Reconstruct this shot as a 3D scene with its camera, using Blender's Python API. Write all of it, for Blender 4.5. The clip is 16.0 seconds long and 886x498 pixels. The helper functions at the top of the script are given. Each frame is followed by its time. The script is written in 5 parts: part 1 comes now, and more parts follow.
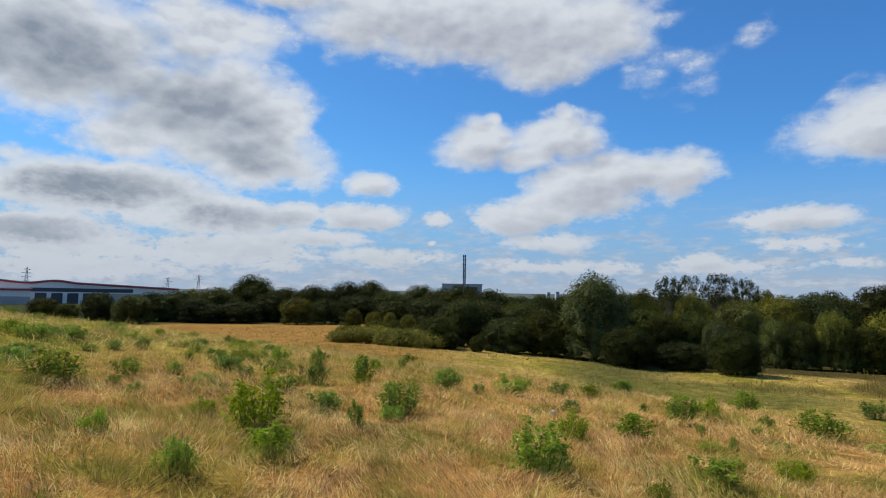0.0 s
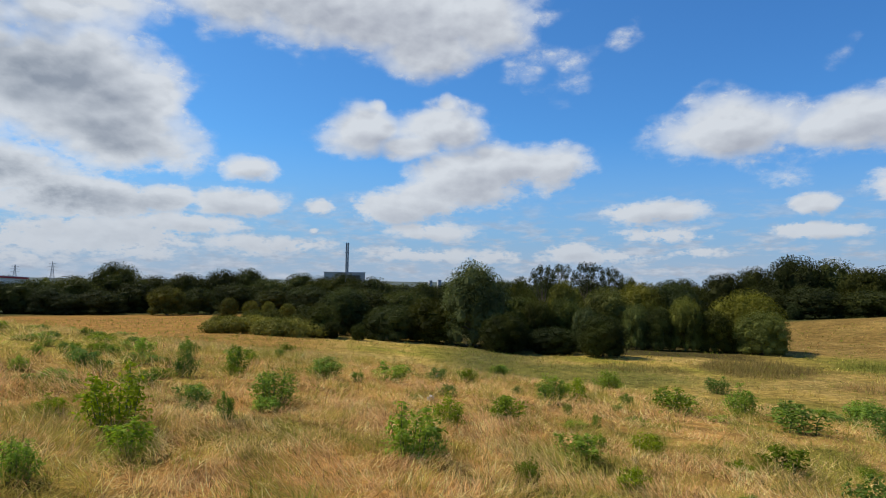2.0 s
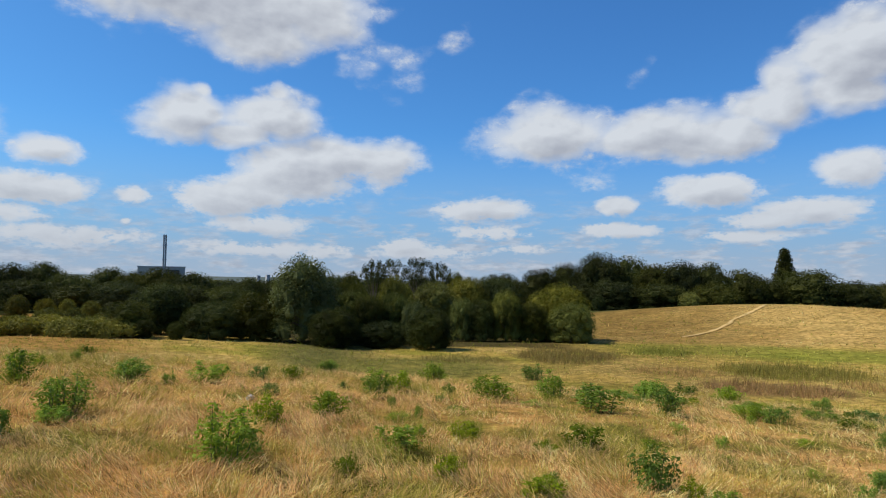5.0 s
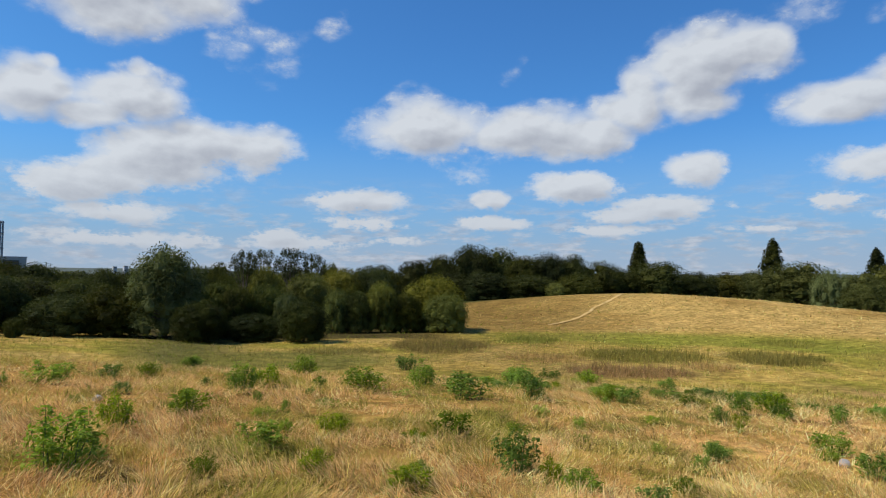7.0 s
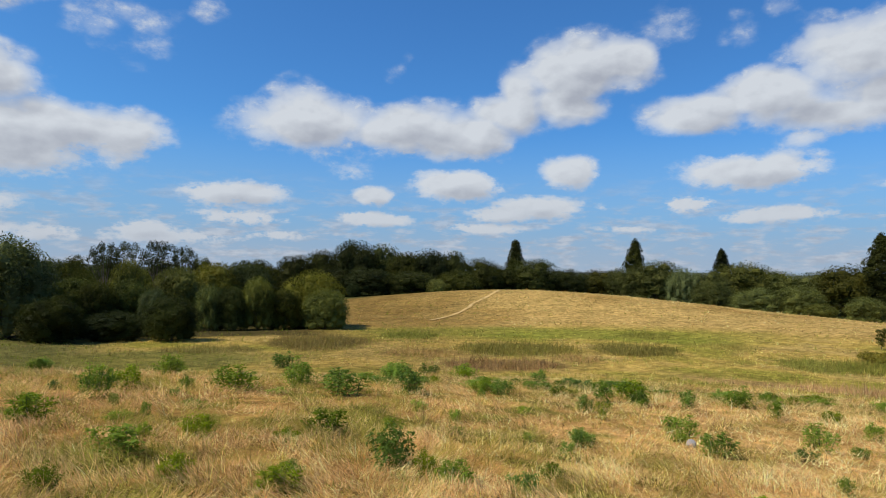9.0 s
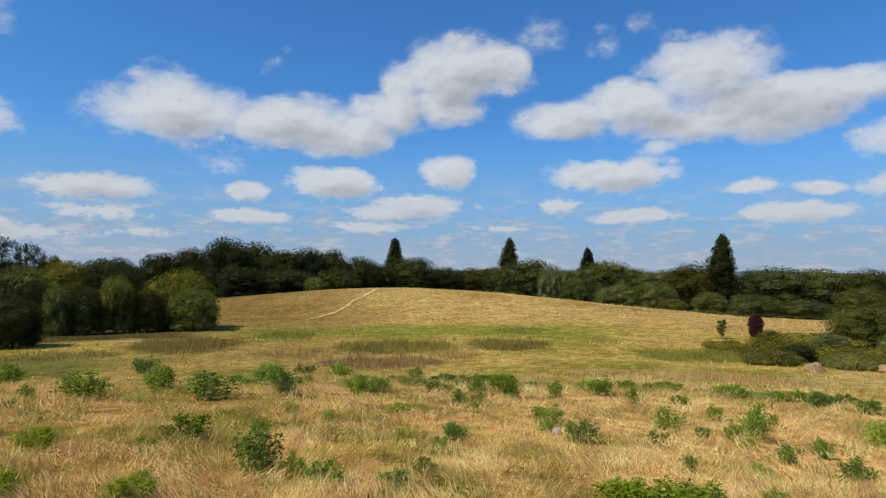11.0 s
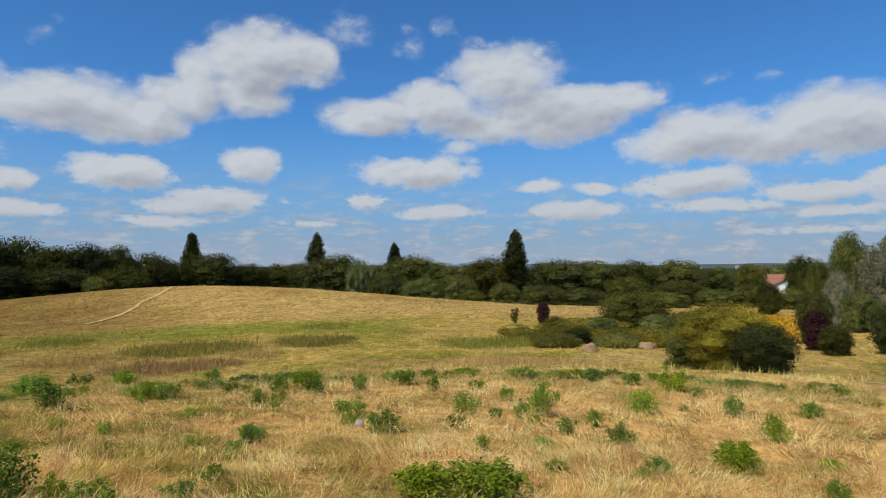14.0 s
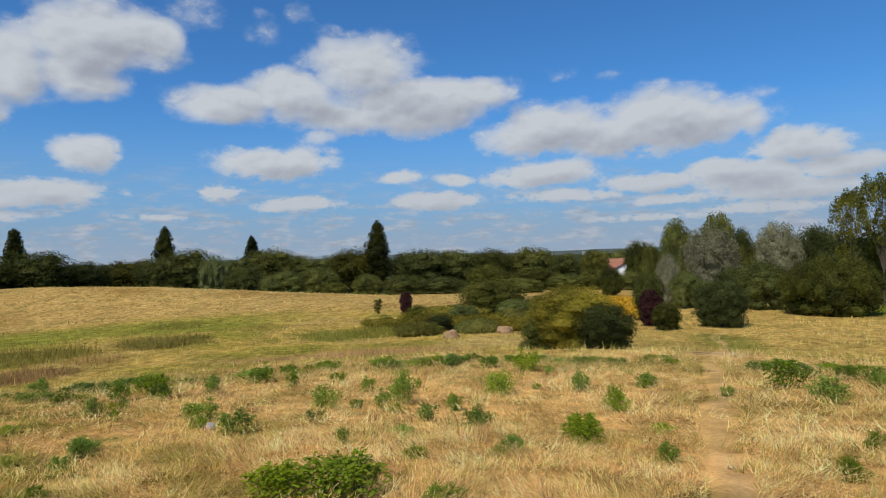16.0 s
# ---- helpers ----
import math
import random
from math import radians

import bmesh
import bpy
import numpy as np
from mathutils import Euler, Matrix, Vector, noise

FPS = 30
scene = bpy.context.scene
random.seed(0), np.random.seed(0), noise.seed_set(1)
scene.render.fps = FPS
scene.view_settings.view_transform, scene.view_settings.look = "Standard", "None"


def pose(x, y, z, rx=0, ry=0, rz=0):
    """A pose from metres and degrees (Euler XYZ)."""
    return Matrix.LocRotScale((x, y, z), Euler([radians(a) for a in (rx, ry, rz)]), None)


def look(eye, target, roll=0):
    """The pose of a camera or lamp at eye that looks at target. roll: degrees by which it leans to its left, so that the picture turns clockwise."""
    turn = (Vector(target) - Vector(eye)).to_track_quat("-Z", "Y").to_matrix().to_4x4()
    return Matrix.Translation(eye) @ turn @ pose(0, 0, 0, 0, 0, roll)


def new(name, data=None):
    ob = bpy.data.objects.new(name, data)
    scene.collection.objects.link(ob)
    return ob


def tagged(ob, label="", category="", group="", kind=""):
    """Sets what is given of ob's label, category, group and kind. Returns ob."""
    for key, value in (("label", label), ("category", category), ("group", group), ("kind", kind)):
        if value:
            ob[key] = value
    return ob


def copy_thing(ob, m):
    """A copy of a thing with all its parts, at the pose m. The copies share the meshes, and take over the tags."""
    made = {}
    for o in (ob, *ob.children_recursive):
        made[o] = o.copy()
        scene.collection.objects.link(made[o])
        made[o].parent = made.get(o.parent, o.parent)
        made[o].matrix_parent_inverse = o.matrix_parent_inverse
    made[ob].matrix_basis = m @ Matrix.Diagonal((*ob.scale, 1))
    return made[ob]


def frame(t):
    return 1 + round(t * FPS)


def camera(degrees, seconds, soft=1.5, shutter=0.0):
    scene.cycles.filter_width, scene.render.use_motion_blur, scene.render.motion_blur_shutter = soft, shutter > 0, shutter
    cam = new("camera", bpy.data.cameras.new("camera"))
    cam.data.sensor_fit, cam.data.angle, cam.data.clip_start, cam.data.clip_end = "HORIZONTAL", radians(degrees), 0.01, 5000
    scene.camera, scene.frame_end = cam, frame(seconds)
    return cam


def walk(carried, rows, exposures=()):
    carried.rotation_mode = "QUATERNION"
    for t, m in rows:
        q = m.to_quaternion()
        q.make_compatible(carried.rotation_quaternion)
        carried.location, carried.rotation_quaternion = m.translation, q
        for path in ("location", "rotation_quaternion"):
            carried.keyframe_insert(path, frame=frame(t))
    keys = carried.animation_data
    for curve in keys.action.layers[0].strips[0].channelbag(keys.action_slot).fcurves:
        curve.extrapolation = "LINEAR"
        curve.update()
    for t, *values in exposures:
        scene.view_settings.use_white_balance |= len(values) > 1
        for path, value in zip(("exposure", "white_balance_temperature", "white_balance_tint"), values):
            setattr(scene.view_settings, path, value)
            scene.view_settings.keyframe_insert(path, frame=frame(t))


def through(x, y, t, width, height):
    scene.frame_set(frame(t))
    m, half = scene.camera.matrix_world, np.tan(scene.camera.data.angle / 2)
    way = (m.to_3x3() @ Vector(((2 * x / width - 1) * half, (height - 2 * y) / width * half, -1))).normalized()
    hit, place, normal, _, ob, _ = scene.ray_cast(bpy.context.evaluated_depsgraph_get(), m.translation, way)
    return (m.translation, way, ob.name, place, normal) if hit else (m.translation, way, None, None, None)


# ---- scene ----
cam = camera(70.43, 16.0, soft=1.0)
ROWS = [
    (0.0, -0.000, 0.000, 1.637, 94.37, -0.93, -0.07),
    (0.5, 0.013, 0.014, 1.632, 93.82, -0.77, -2.08),
    (1.0, 0.016, 0.018, 1.629, 93.66, -0.89, -4.56),
    (1.5, 0.038, 0.015, 1.631, 93.65, -0.57, -7.48),
    (2.0, 0.060, 0.016, 1.626, 93.45, -0.72, -10.70),
    (2.5, 0.076, 0.027, 1.622, 93.26, -0.48, -13.41),
    (3.0, 0.095, 0.030, 1.624, 93.26, -0.56, -15.64),
    (3.5, 0.124, 0.028, 1.622, 93.21, -0.56, -17.71),
    (4.0, 0.140, 0.029, 1.621, 93.23, -0.57, -20.32),
    (6.5, 0.241, 0.061, 1.599, 92.64, -0.33, -34.37),
    (7.0, 0.270, 0.062, 1.594, 92.45, -0.41, -37.16),
    (7.5, 0.294, 0.067, 1.589, 92.41, -0.73, -39.95),
    (8.0, 0.318, 0.065, 1.580, 92.38, -0.50, -42.52),
    (8.5, 0.335, 0.069, 1.573, 92.27, -0.56, -45.20),
    (9.0, 0.354, 0.075, 1.568, 92.21, -0.75, -47.87),
    (11.5, 0.486, 0.061, 1.531, 91.97, -0.51, -61.52),
    (12.0, 0.516, 0.060, 1.526, 91.75, -0.54, -64.30),
    (12.5, 0.548, 0.067, 1.520, 91.88, -0.31, -67.48),
    (13.0, 0.561, 0.051, 1.513, 91.90, -0.22, -70.46),
    (13.5, 0.587, 0.039, 1.507, 92.03, -0.34, -73.39),
    (14.0, 0.608, 0.024, 1.492, 91.77, 0.34, -76.17),
    (14.5, 0.642, 0.009, 1.482, 91.48, 0.49, -79.03),
    (15.0, 0.676, 0.001, 1.473, 91.05, 0.91, -82.32),
    (15.5, 0.698, -0.021, 1.466, 90.91, 1.45, -85.46),
    (16.0, 0.725, -0.039, 1.457, 90.73, 1.84, -88.63),
]
walk(cam, [(t, pose(x, y, z, rx, ry, rz)) for t, x, y, z, rx, ry, rz in ROWS],
     [(0.0, 0.0), (7.0, -0.02), (12.5, -0.15), (16.0, -0.25)])

# ---- world, sun ----
SUN_AZ, SUN_EL = -60.0, 52.0          # bearing clockwise from +y, height above the horizon


class Nodes:
    """Small helper to write node trees."""

    def __init__(self, tree):
        self.tree = tree
        tree.nodes.clear()

    def add(self, kind, inputs=(), operation="", layer_name=""):
        n = self.tree.nodes.new(kind)
        if operation:
            n.operation = operation
        if layer_name:
            n.layer_name = layer_name
        items = inputs.items() if isinstance(inputs, dict) else enumerate(inputs)
        for key, value in items:
            if value is None:
                continue
            if isinstance(value, bpy.types.NodeSocket):
                self.tree.links.new(value, n.inputs[key])
            else:
                n.inputs[key].default_value = value
        return n

    def math(self, op, *args, clamp=False):
        n = self.add("ShaderNodeMath", args, op)
        n.use_clamp = clamp
        return n.outputs[0]

    def vec(self, op, *args):
        n = self.add("ShaderNodeVectorMath", args, operation=op)
        return n.outputs["Value" if op in ("DOT_PRODUCT", "LENGTH") else "Vector"]

    def mix(self, fac, a, b, blend="MIX"):
        n = self.add("ShaderNodeMix")
        n.data_type, n.blend_type = "RGBA", blend
        for key, value in ((0, fac), (6, a), (7, b)):
            if isinstance(value, bpy.types.NodeSocket):
                self.tree.links.new(value, n.inputs[key])
            elif key == 0:
                n.inputs[0].default_value = value
            else:
                n.inputs[key].default_value = (*value[:3], 1)
        return n.outputs[2]

    def noise(self, vector, scale, detail=4.0, rough=0.55):
        return self.add("ShaderNodeTexNoise", {"Vector": vector, "Scale": scale, "Detail": detail, "Roughness": rough}).outputs[0]

    def span(self, value, lo, hi, to_lo=0.0, to_hi=1.0, smooth=False):
        n = self.add("ShaderNodeMapRange", {0: value, 1: lo, 2: hi, 3: to_lo, 4: to_hi})
        n.interpolation_type = "SMOOTHSTEP" if smooth else "LINEAR"
        return n.outputs[0]


world = bpy.data.worlds.new("world")
scene.world = world
world.use_nodes = True
W = Nodes(world.node_tree)
CLOUDS = []


def cloud(az, el, half_width, half_height, thick=1.0):
    """One heap of a cumulus cloud: bearing, height and half sizes in degrees."""
    CLOUDS.append((az, el, half_width, half_height, thick))


cloud(-31.3, 16.8, 10.5, 4.0)
cloud(-22.8, 15.0, 7.2, 4.6)
cloud(-17.6, 12.5, 7.2, 3.4)
cloud(-14.8, 15.1, 3.7, 3.1)
cloud(-33.8, 20.4, 12.3, 2.4, 0.90)
cloud(-23.2, 23.0, 4.1, 1.8, 0.80)
cloud(1.6, 24.2, 14.9, 4.3)
cloud(9.0, 21.1, 6.2, 3.0)
cloud(-7.9, 23.0, 6.3, 2.3, 0.95)
cloud(-14.2, 25.6, 8.1, 1.7, 0.90)
cloud(15.5, 23.6, 3.4, 2.6, 0.80)
cloud(20.8, 19.6, 6.2, 4.4, 0.30)
cloud(27.5, 21.9, 2.4, 1.9, 0.25)
cloud(3.3, 13.9, 4.2, 2.5)
cloud(11.0, 14.3, 4.8, 2.4)
cloud(4.3, 15.9, 1.6, 1.2, 0.80)
cloud(11.3, 16.2, 1.5, 1.2, 0.80)
cloud(20.2, 11.0, 4.3, 2.3)
cloud(13.0, 9.8, 5.9, 2.7)
cloud(6.0, 7.1, 4.6, 1.6, 0.95)
cloud(9.5, 5.0, 5.0, 1.0, 0.75)
cloud(-6.8, 10.4, 2.7, 1.6, 0.80)
cloud(-7.5, 7.1, 4.6, 1.4, 0.90)
cloud(-0.5, 6.9, 1.7, 0.9, 0.75)
cloud(-1.0, 4.8, 0.8, 0.4, 0.60)
cloud(-31.2, 7.9, 6.9, 2.0)
cloud(-19.3, 7.3, 5.8, 1.6, 0.95)
cloud(-33.2, 4.9, 5.1, 1.2, 0.75)
cloud(-21.4, 4.0, 4.5, 1.0, 0.70)
cloud(-11.5, 4.9, 4.5, 0.9, 0.70)
cloud(-5.3, 3.3, 3.6, 1.1, 0.65)
cloud(-26.5, 2.2, 5.0, 0.8, 0.65)
cloud(-35.0, 10.3, 1.4, 1.2, 0.60)
cloud(-15.3, 2.5, 3.9, 0.9, 0.60)
cloud(35.8, 13.2, 6.5, 3.0)
cloud(44.5, 13.0, 5.8, 2.7)
cloud(50.7, 12.1, 4.6, 2.2, 0.95)
cloud(55.0, 15.2, 2.4, 3.6, 0.90)
cloud(28.8, 6.6, 4.5, 1.3, 0.95)
cloud(29.8, 4.6, 4.8, 0.9, 0.70)
cloud(22.1, 3.3, 3.1, 0.9, 0.70)
cloud(15.4, 2.7, 3.6, 0.9, 0.65)
cloud(49.0, 7.9, 4.7, 1.5, 0.95)
cloud(41.3, 6.6, 2.1, 1.0, 0.90)
cloud(41.3, 4.7, 4.2, 0.7, 0.80)
cloud(53.2, 5.4, 4.0, 0.8, 0.80)
cloud(39.5, 9.1, 2.8, 1.4, 0.28)
cloud(32.8, 3.1, 2.9, 0.6, 0.65)
cloud(59.9, 18.1, 5.9, 3.3)
cloud(58.9, 15.1, 4.5, 1.7)
cloud(64.5, 17.9, 2.7, 2.2, 0.95)
cloud(67.6, 20.3, 5.7, 2.4, 0.28)
cloud(73.3, 19.2, 2.9, 2.9, 0.28)
cloud(43.2, 18.5, 1.6, 1.6, 0.21)
cloud(59.4, 9.1, 2.7, 1.7, 0.90)
cloud(56.5, 6.0, 4.4, 1.1, 0.90)
cloud(51.5, 4.1, 4.5, 0.6, 0.70)
cloud(73.2, 8.8, 4.6, 1.7, 0.95)
cloud(69.2, 5.9, 2.3, 0.8, 0.85)
cloud(74.6, 4.9, 3.3, 0.7, 0.80)
cloud(64.4, 4.1, 3.5, 0.4, 0.65)
cloud(62.4, 6.2, 1.0, 0.6, 0.28)
cloud(70.2, 13.5, 4.9, 1.9)
cloud(81.6, 17.0, 6.1, 2.8, 0.95)
cloud(86.2, 13.7, 8.0, 2.6)
cloud(79.7, 12.6, 4.8, 1.7)
cloud(92.6, 14.4, 3.6, 1.9, 0.90)
cloud(77.5, 10.9, 2.4, 1.1, 0.60)
cloud(67.8, 20.7, 4.3, 2.9, 0.28)
cloud(72.7, 19.4, 2.7, 2.9, 0.28)
cloud(76.2, 20.9, 2.1, 1.7, 0.28)
cloud(74.0, 8.9, 5.5, 1.6, 0.95)
cloud(69.2, 6.1, 2.5, 0.9, 0.85)
cloud(75.8, 5.0, 5.2, 0.7, 0.80)
cloud(88.4, 5.0, 4.7, 0.9, 0.90)
cloud(85.1, 7.3, 2.3, 0.8, 0.80)
cloud(90.1, 7.0, 2.3, 0.7, 0.80)
cloud(98.0, 11.1, 6.5, 2.1)
cloud(109.1, 10.9, 7.4, 2.6)
cloud(114.8, 10.7, 2.5, 1.8, 0.80)
cloud(115.9, 12.5, 2.4, 1.4, 0.28)
cloud(100.2, 15.8, 2.4, 1.5, 0.25)
cloud(104.1, 14.9, 2.6, 1.0, 0.23)
cloud(118.3, 7.9, 3.9, 1.4, 0.90)
cloud(121.3, 6.2, 4.3, 1.1, 0.85)
cloud(97.9, 7.2, 5.3, 1.3, 0.90)
cloud(107.1, 6.1, 5.1, 0.9, 0.85)
cloud(112.9, 6.6, 3.2, 1.0, 0.90)
cloud(99.8, 5.2, 5.9, 0.7, 0.80)
cloud(108.4, 4.5, 4.1, 0.6, 0.75)
cloud(117.4, 4.8, 7.1, 1.1, 0.80)
cloud(115.8, 3.3, 6.5, 0.6, 0.70)
cloud(107.0, 2.9, 7.4, 0.5, 0.60)
cloud(8.0, 12.4, 3.6, 1.7, 0.90)
cloud(16.4, 10.8, 4.3, 2.2)
cloud(9.0, 7.8, 4.5, 1.8, 0.90)
cloud(53.5, 14.2, 4.5, 1.8, 0.90)
cloud(103.9, 10.1, 5.7, 1.9)
cloud(75.2, 14.3, 4.5, 2.2)
cloud(89.7, 14.3, 4.2, 2.0, 0.95)
cloud(-27.2, 7.6, 5.0, 1.8, 0.95)
cloud(-13.5, 7.1, 4.0, 1.4, 0.85)
cloud(115.0, 5.9, 4.9, 1.4, 0.90)
cloud(47.9, 12.3, 4.1, 2.2)
cloud(-26.6, 12.7, 5.1, 2.2, 0.90)
cloud(-33.0, 19.8, 12.5, 4.8, 0.95)
cloud(-19.9, 21.8, 7.1, 3.1, 0.85)
cloud(-18.7, 16.0, 7.1, 5.1, 0.95)
cloud(-13.7, 11.6, 4.5, 2.9, 0.80)
cloud(-28.0, 8.5, 10.7, 2.7, 0.90)
cloud(-33.2, 4.1, 8.8, 2.6, 0.85)
cloud(-18.2, 3.9, 9.4, 2.0, 0.80)
cloud(13.0, 23.8, 8.0, 4.0, 0.90)
cloud(-4.8, 24.5, 10.6, 3.1, 0.95)
cloud(-29.7, 2.0, 10.2, 1.3, 0.80)
cloud(-30.0, 8.6, 9.0, 1.9, 0.90)
cloud(-20.0, 6.4, 8.0, 1.5, 0.85)
cloud(-33.0, 5.0, 7.0, 1.4, 0.85)
cloud(-12.0, 5.2, 7.0, 1.1, 0.75)
cloud(-25.0, 3.4, 9.0, 1.0, 0.75)
cloud(-5.0, 3.6, 7.0, 0.9, 0.70)
cloud(9.0, 2.9, 8.0, 0.8, 0.65)
cloud(24.0, 2.8, 8.0, 0.8, 0.60)

heading = W.add("ShaderNodeTexCoord").outputs["Generated"]
xyz = W.add("ShaderNodeSeparateXYZ", [heading]).outputs
bearing = W.math("MULTIPLY", W.math("ARCTAN2", xyz[0], xyz[1]), 57.29578)
height = W.math("MULTIPLY", W.math("ARCSINE", xyz[2]), 57.29578)
flat = W.vec("MULTIPLY", heading, (1.0, 1.0, 1.6))
warp = W.add("ShaderNodeTexNoise", {"Vector": flat, "Scale": 8.0, "Detail": 2.0, "Roughness": 0.5}).outputs[1]
swing = W.span(height, 1.0, 20.0, 0.12, 1.0)
warp = W.vec("MULTIPLY", W.vec("SUBTRACT", warp, (0.5, 0.5, 0.5)), W.add("ShaderNodeCombineXYZ", [W.math("MULTIPLY", swing, 6.0), W.math("MULTIPLY", swing, 4.0), 0.0]).outputs[0])
spot = W.vec("ADD", W.add("ShaderNodeCombineXYZ", [bearing, height, 0.0]).outputs[0], warp)


def heaps(where):
    best = None
    for az, el, hw, hh, thick in CLOUDS:
        a = 1.0 / (hw * 1.17)
        b = 1.0 / (hh * 1.17)
        off = W.add("ShaderNodeVectorMath", [where, (a, b, 0.0), (-az * a, -el * b, 0.0)], operation="MULTIPLY_ADD").outputs[0]
        r2 = W.vec("DOT_PRODUCT", off, off)
        value = W.math("SUBTRACT", thick, r2)
        best = value if best is None else W.math("SMOOTH_MAX", best, value, 0.15)
    return best


sunward = W.span(bearing, 2.0, -26.0)
body = heaps(spot)
toward = W.add("ShaderNodeCombineXYZ", [W.span(sunward, 0.0, 1.0, -1.6, 2.4), W.span(sunward, 0.0, 1.0, 1.9, 0.3), 0.0]).outputs[0]
nearer = W.span(height, 3.0, 15.0, 0.3, 1.0)
upper = heaps(W.vec("ADD", spot, W.vec("MULTIPLY", toward, W.add("ShaderNodeCombineXYZ", [nearer, nearer, 0.0]).outputs[0])))
# sky behind the walker: loose cloud of the same sort
sheet = W.vec("DIVIDE", heading, W.add("ShaderNodeCombineXYZ", [W.math("ADD", W.math("MAXIMUM", xyz[2], 0.0), 0.12)] * 3).outputs[0])
loose = W.span(W.noise(sheet, 0.9, 2.0), 0.5, 0.66, -1.0, 0.9)
aside = W.math("MAXIMUM", W.span(W.math("ABSOLUTE", W.math("SUBTRACT", bearing, 44.0)), 84.0, 94.0), W.span(height, 27.0, 33.0))
body = W.math("MAXIMUM", body, W.math("SUBTRACT", loose, W.math("MULTIPLY", W.math("SUBTRACT", 1.0, aside), 4.0)))
# thin far rows of cloud just over the horizon
rows_uv = W.add("ShaderNodeCombineXYZ", [W.math("MULTIPLY", bearing, 0.3), W.math("MULTIPLY", height, 1.0), 0.0]).outputs[0]
far_rows = W.noise(rows_uv, 1.0, 5.0, 0.6)
low = W.math("MULTIPLY", W.span(height, 9.0, 3.0), W.span(height, -1.0, 0.4))
far_body = W.math("MULTIPLY", W.span(far_rows, W.span(bearing, 20.0, -15.0, 0.44, 0.34), 0.66, 0.0, 1.0, True), low)


def puffs(where, scale):
    n = W.add("ShaderNodeTexVoronoi", {"Vector": where, "Scale": scale, "Randomness": 1.0})
    n.feature = "SMOOTH_F1"
    n.inputs["Smoothness"].default_value = 0.25
    return n.outputs["Distance"]


def billows(at):
    """Cauliflower relief of the cloud tops."""
    ripple = W.add("ShaderNodeTexNoise", {"Vector": at, "Scale": 30.0, "Detail": 3.0, "Roughness": 0.55}).outputs[1]
    wavy = W.vec("ADD", at, W.vec("MULTIPLY", W.vec("SUBTRACT", ripple, (0.5, 0.5, 0.5)), (0.024, 0.024, 0.024)))
    value = W.math("ADD", W.math("MULTIPLY", W.math("SUBTRACT", 0.45, puffs(wavy, 13.0)), 0.42), W.math("MULTIPLY", W.math("SUBTRACT", 0.45, puffs(wavy, 36.0)), 0.22))
    return W.math("ADD", value, W.math("MULTIPLY", W.math("SUBTRACT", W.noise(at, 20.0, 6.0, 0.58), 0.5), 0.55))


billow = W.math("ADD", billows(flat), W.math("MULTIPLY", W.math("SUBTRACT", W.noise(W.vec("MULTIPLY", heading, (1.0, 1.0, 1.9)), 62.0, 5.0, 0.62), 0.5), W.span(height, 13.0, 3.0, 0.15, 1.5)))
sun_step = Vector((math.sin(radians(SUN_AZ)) * 0.68, math.cos(radians(SUN_AZ)) * 0.68, 0.73 * 1.6)) * 0.011
relief = W.math("SUBTRACT", billows(W.vec("ADD", flat, tuple(sun_step))), billows(flat))
density = W.math("ADD", body, W.math("MULTIPLY", billow, 1.5))
fray = W.noise(W.vec("ADD", flat, W.vec("MULTIPLY", warp, (0.004, 0.004, 0.004))), 34.0, 7.0, 0.65)
alpha = W.span(density, -0.08, 0.42, 0.0, 1.0, True)
thin = W.span(W.math("ADD", body, W.math("MULTIPLY", billow, 0.6)), 0.0, W.span(height, 4.0, 12.0, 0.5, 0.72))
alpha = W.math("MULTIPLY", alpha, W.math("MAXIMUM", thin, W.span(fray, 0.36, 0.62, 0.0, 0.85)))
alpha = W.math("MULTIPLY", alpha, W.span(thin, 0.0, 0.6, 0.35, 1.0))
shade = W.span(W.math("ADD", upper, W.math("MULTIPLY", billow, 0.35)), W.span(sunward, 0.0, 1.0, 0.32, 0.40), W.span(sunward, 0.0, 1.0, 1.25, 1.25), 0.0, 1.0, True)
# deep cores of the clouds that stand before the sun
deep = None
for az, el, hw, hh in ((-29.0, 17.8, 13.0, 5.0), (-20.5, 15.6, 7.0, 3.6), (-28.0, 8.3, 9.0, 1.9), (-17.0, 6.8, 7.0, 1.5), (-15.5, 12.0, 6.0, 1.8), (-33.0, 4.8, 8.0, 1.3)):
    off = W.add("ShaderNodeVectorMath", [spot, (1 / hw, 1 / hh, 0.0), (-az / hw, -el / hh, 0.0)], operation="MULTIPLY_ADD").outputs[0]
    core = W.math("SUBTRACT", 1.0, W.vec("DOT_PRODUCT", off, off))
    deep = core if deep is None else W.math("SMOOTH_MAX", deep, core, 0.3)
deep = W.span(W.math("ADD", deep, W.math("MULTIPLY", billow, 0.9)), -0.1, 0.95, 0.12, 1.0, True)
shade = W.math("MULTIPLY", W.math("ADD", shade, W.math("MULTIPLY", W.math("MULTIPLY", sunward, deep), 0.22)), W.math("ADD", W.math("SUBTRACT", 1.0, sunward), W.math("MULTIPLY", sunward, deep)))
shade = W.math("ADD", shade, W.math("MULTIPLY", relief, W.math("MULTIPLY", W.span(height, 3.0, 14.0, 0.9, 1.7), W.span(sunward, 0.0, 1.0, 1.0, 0.85))), clamp=True)
lit = (6.7, 7.1, 7.6)
dull = W.mix(sunward, (4.1, 4.4, 5.05), (2.5, 2.9, 3.5))
cloud_colour = W.mix(shade, lit, dull)
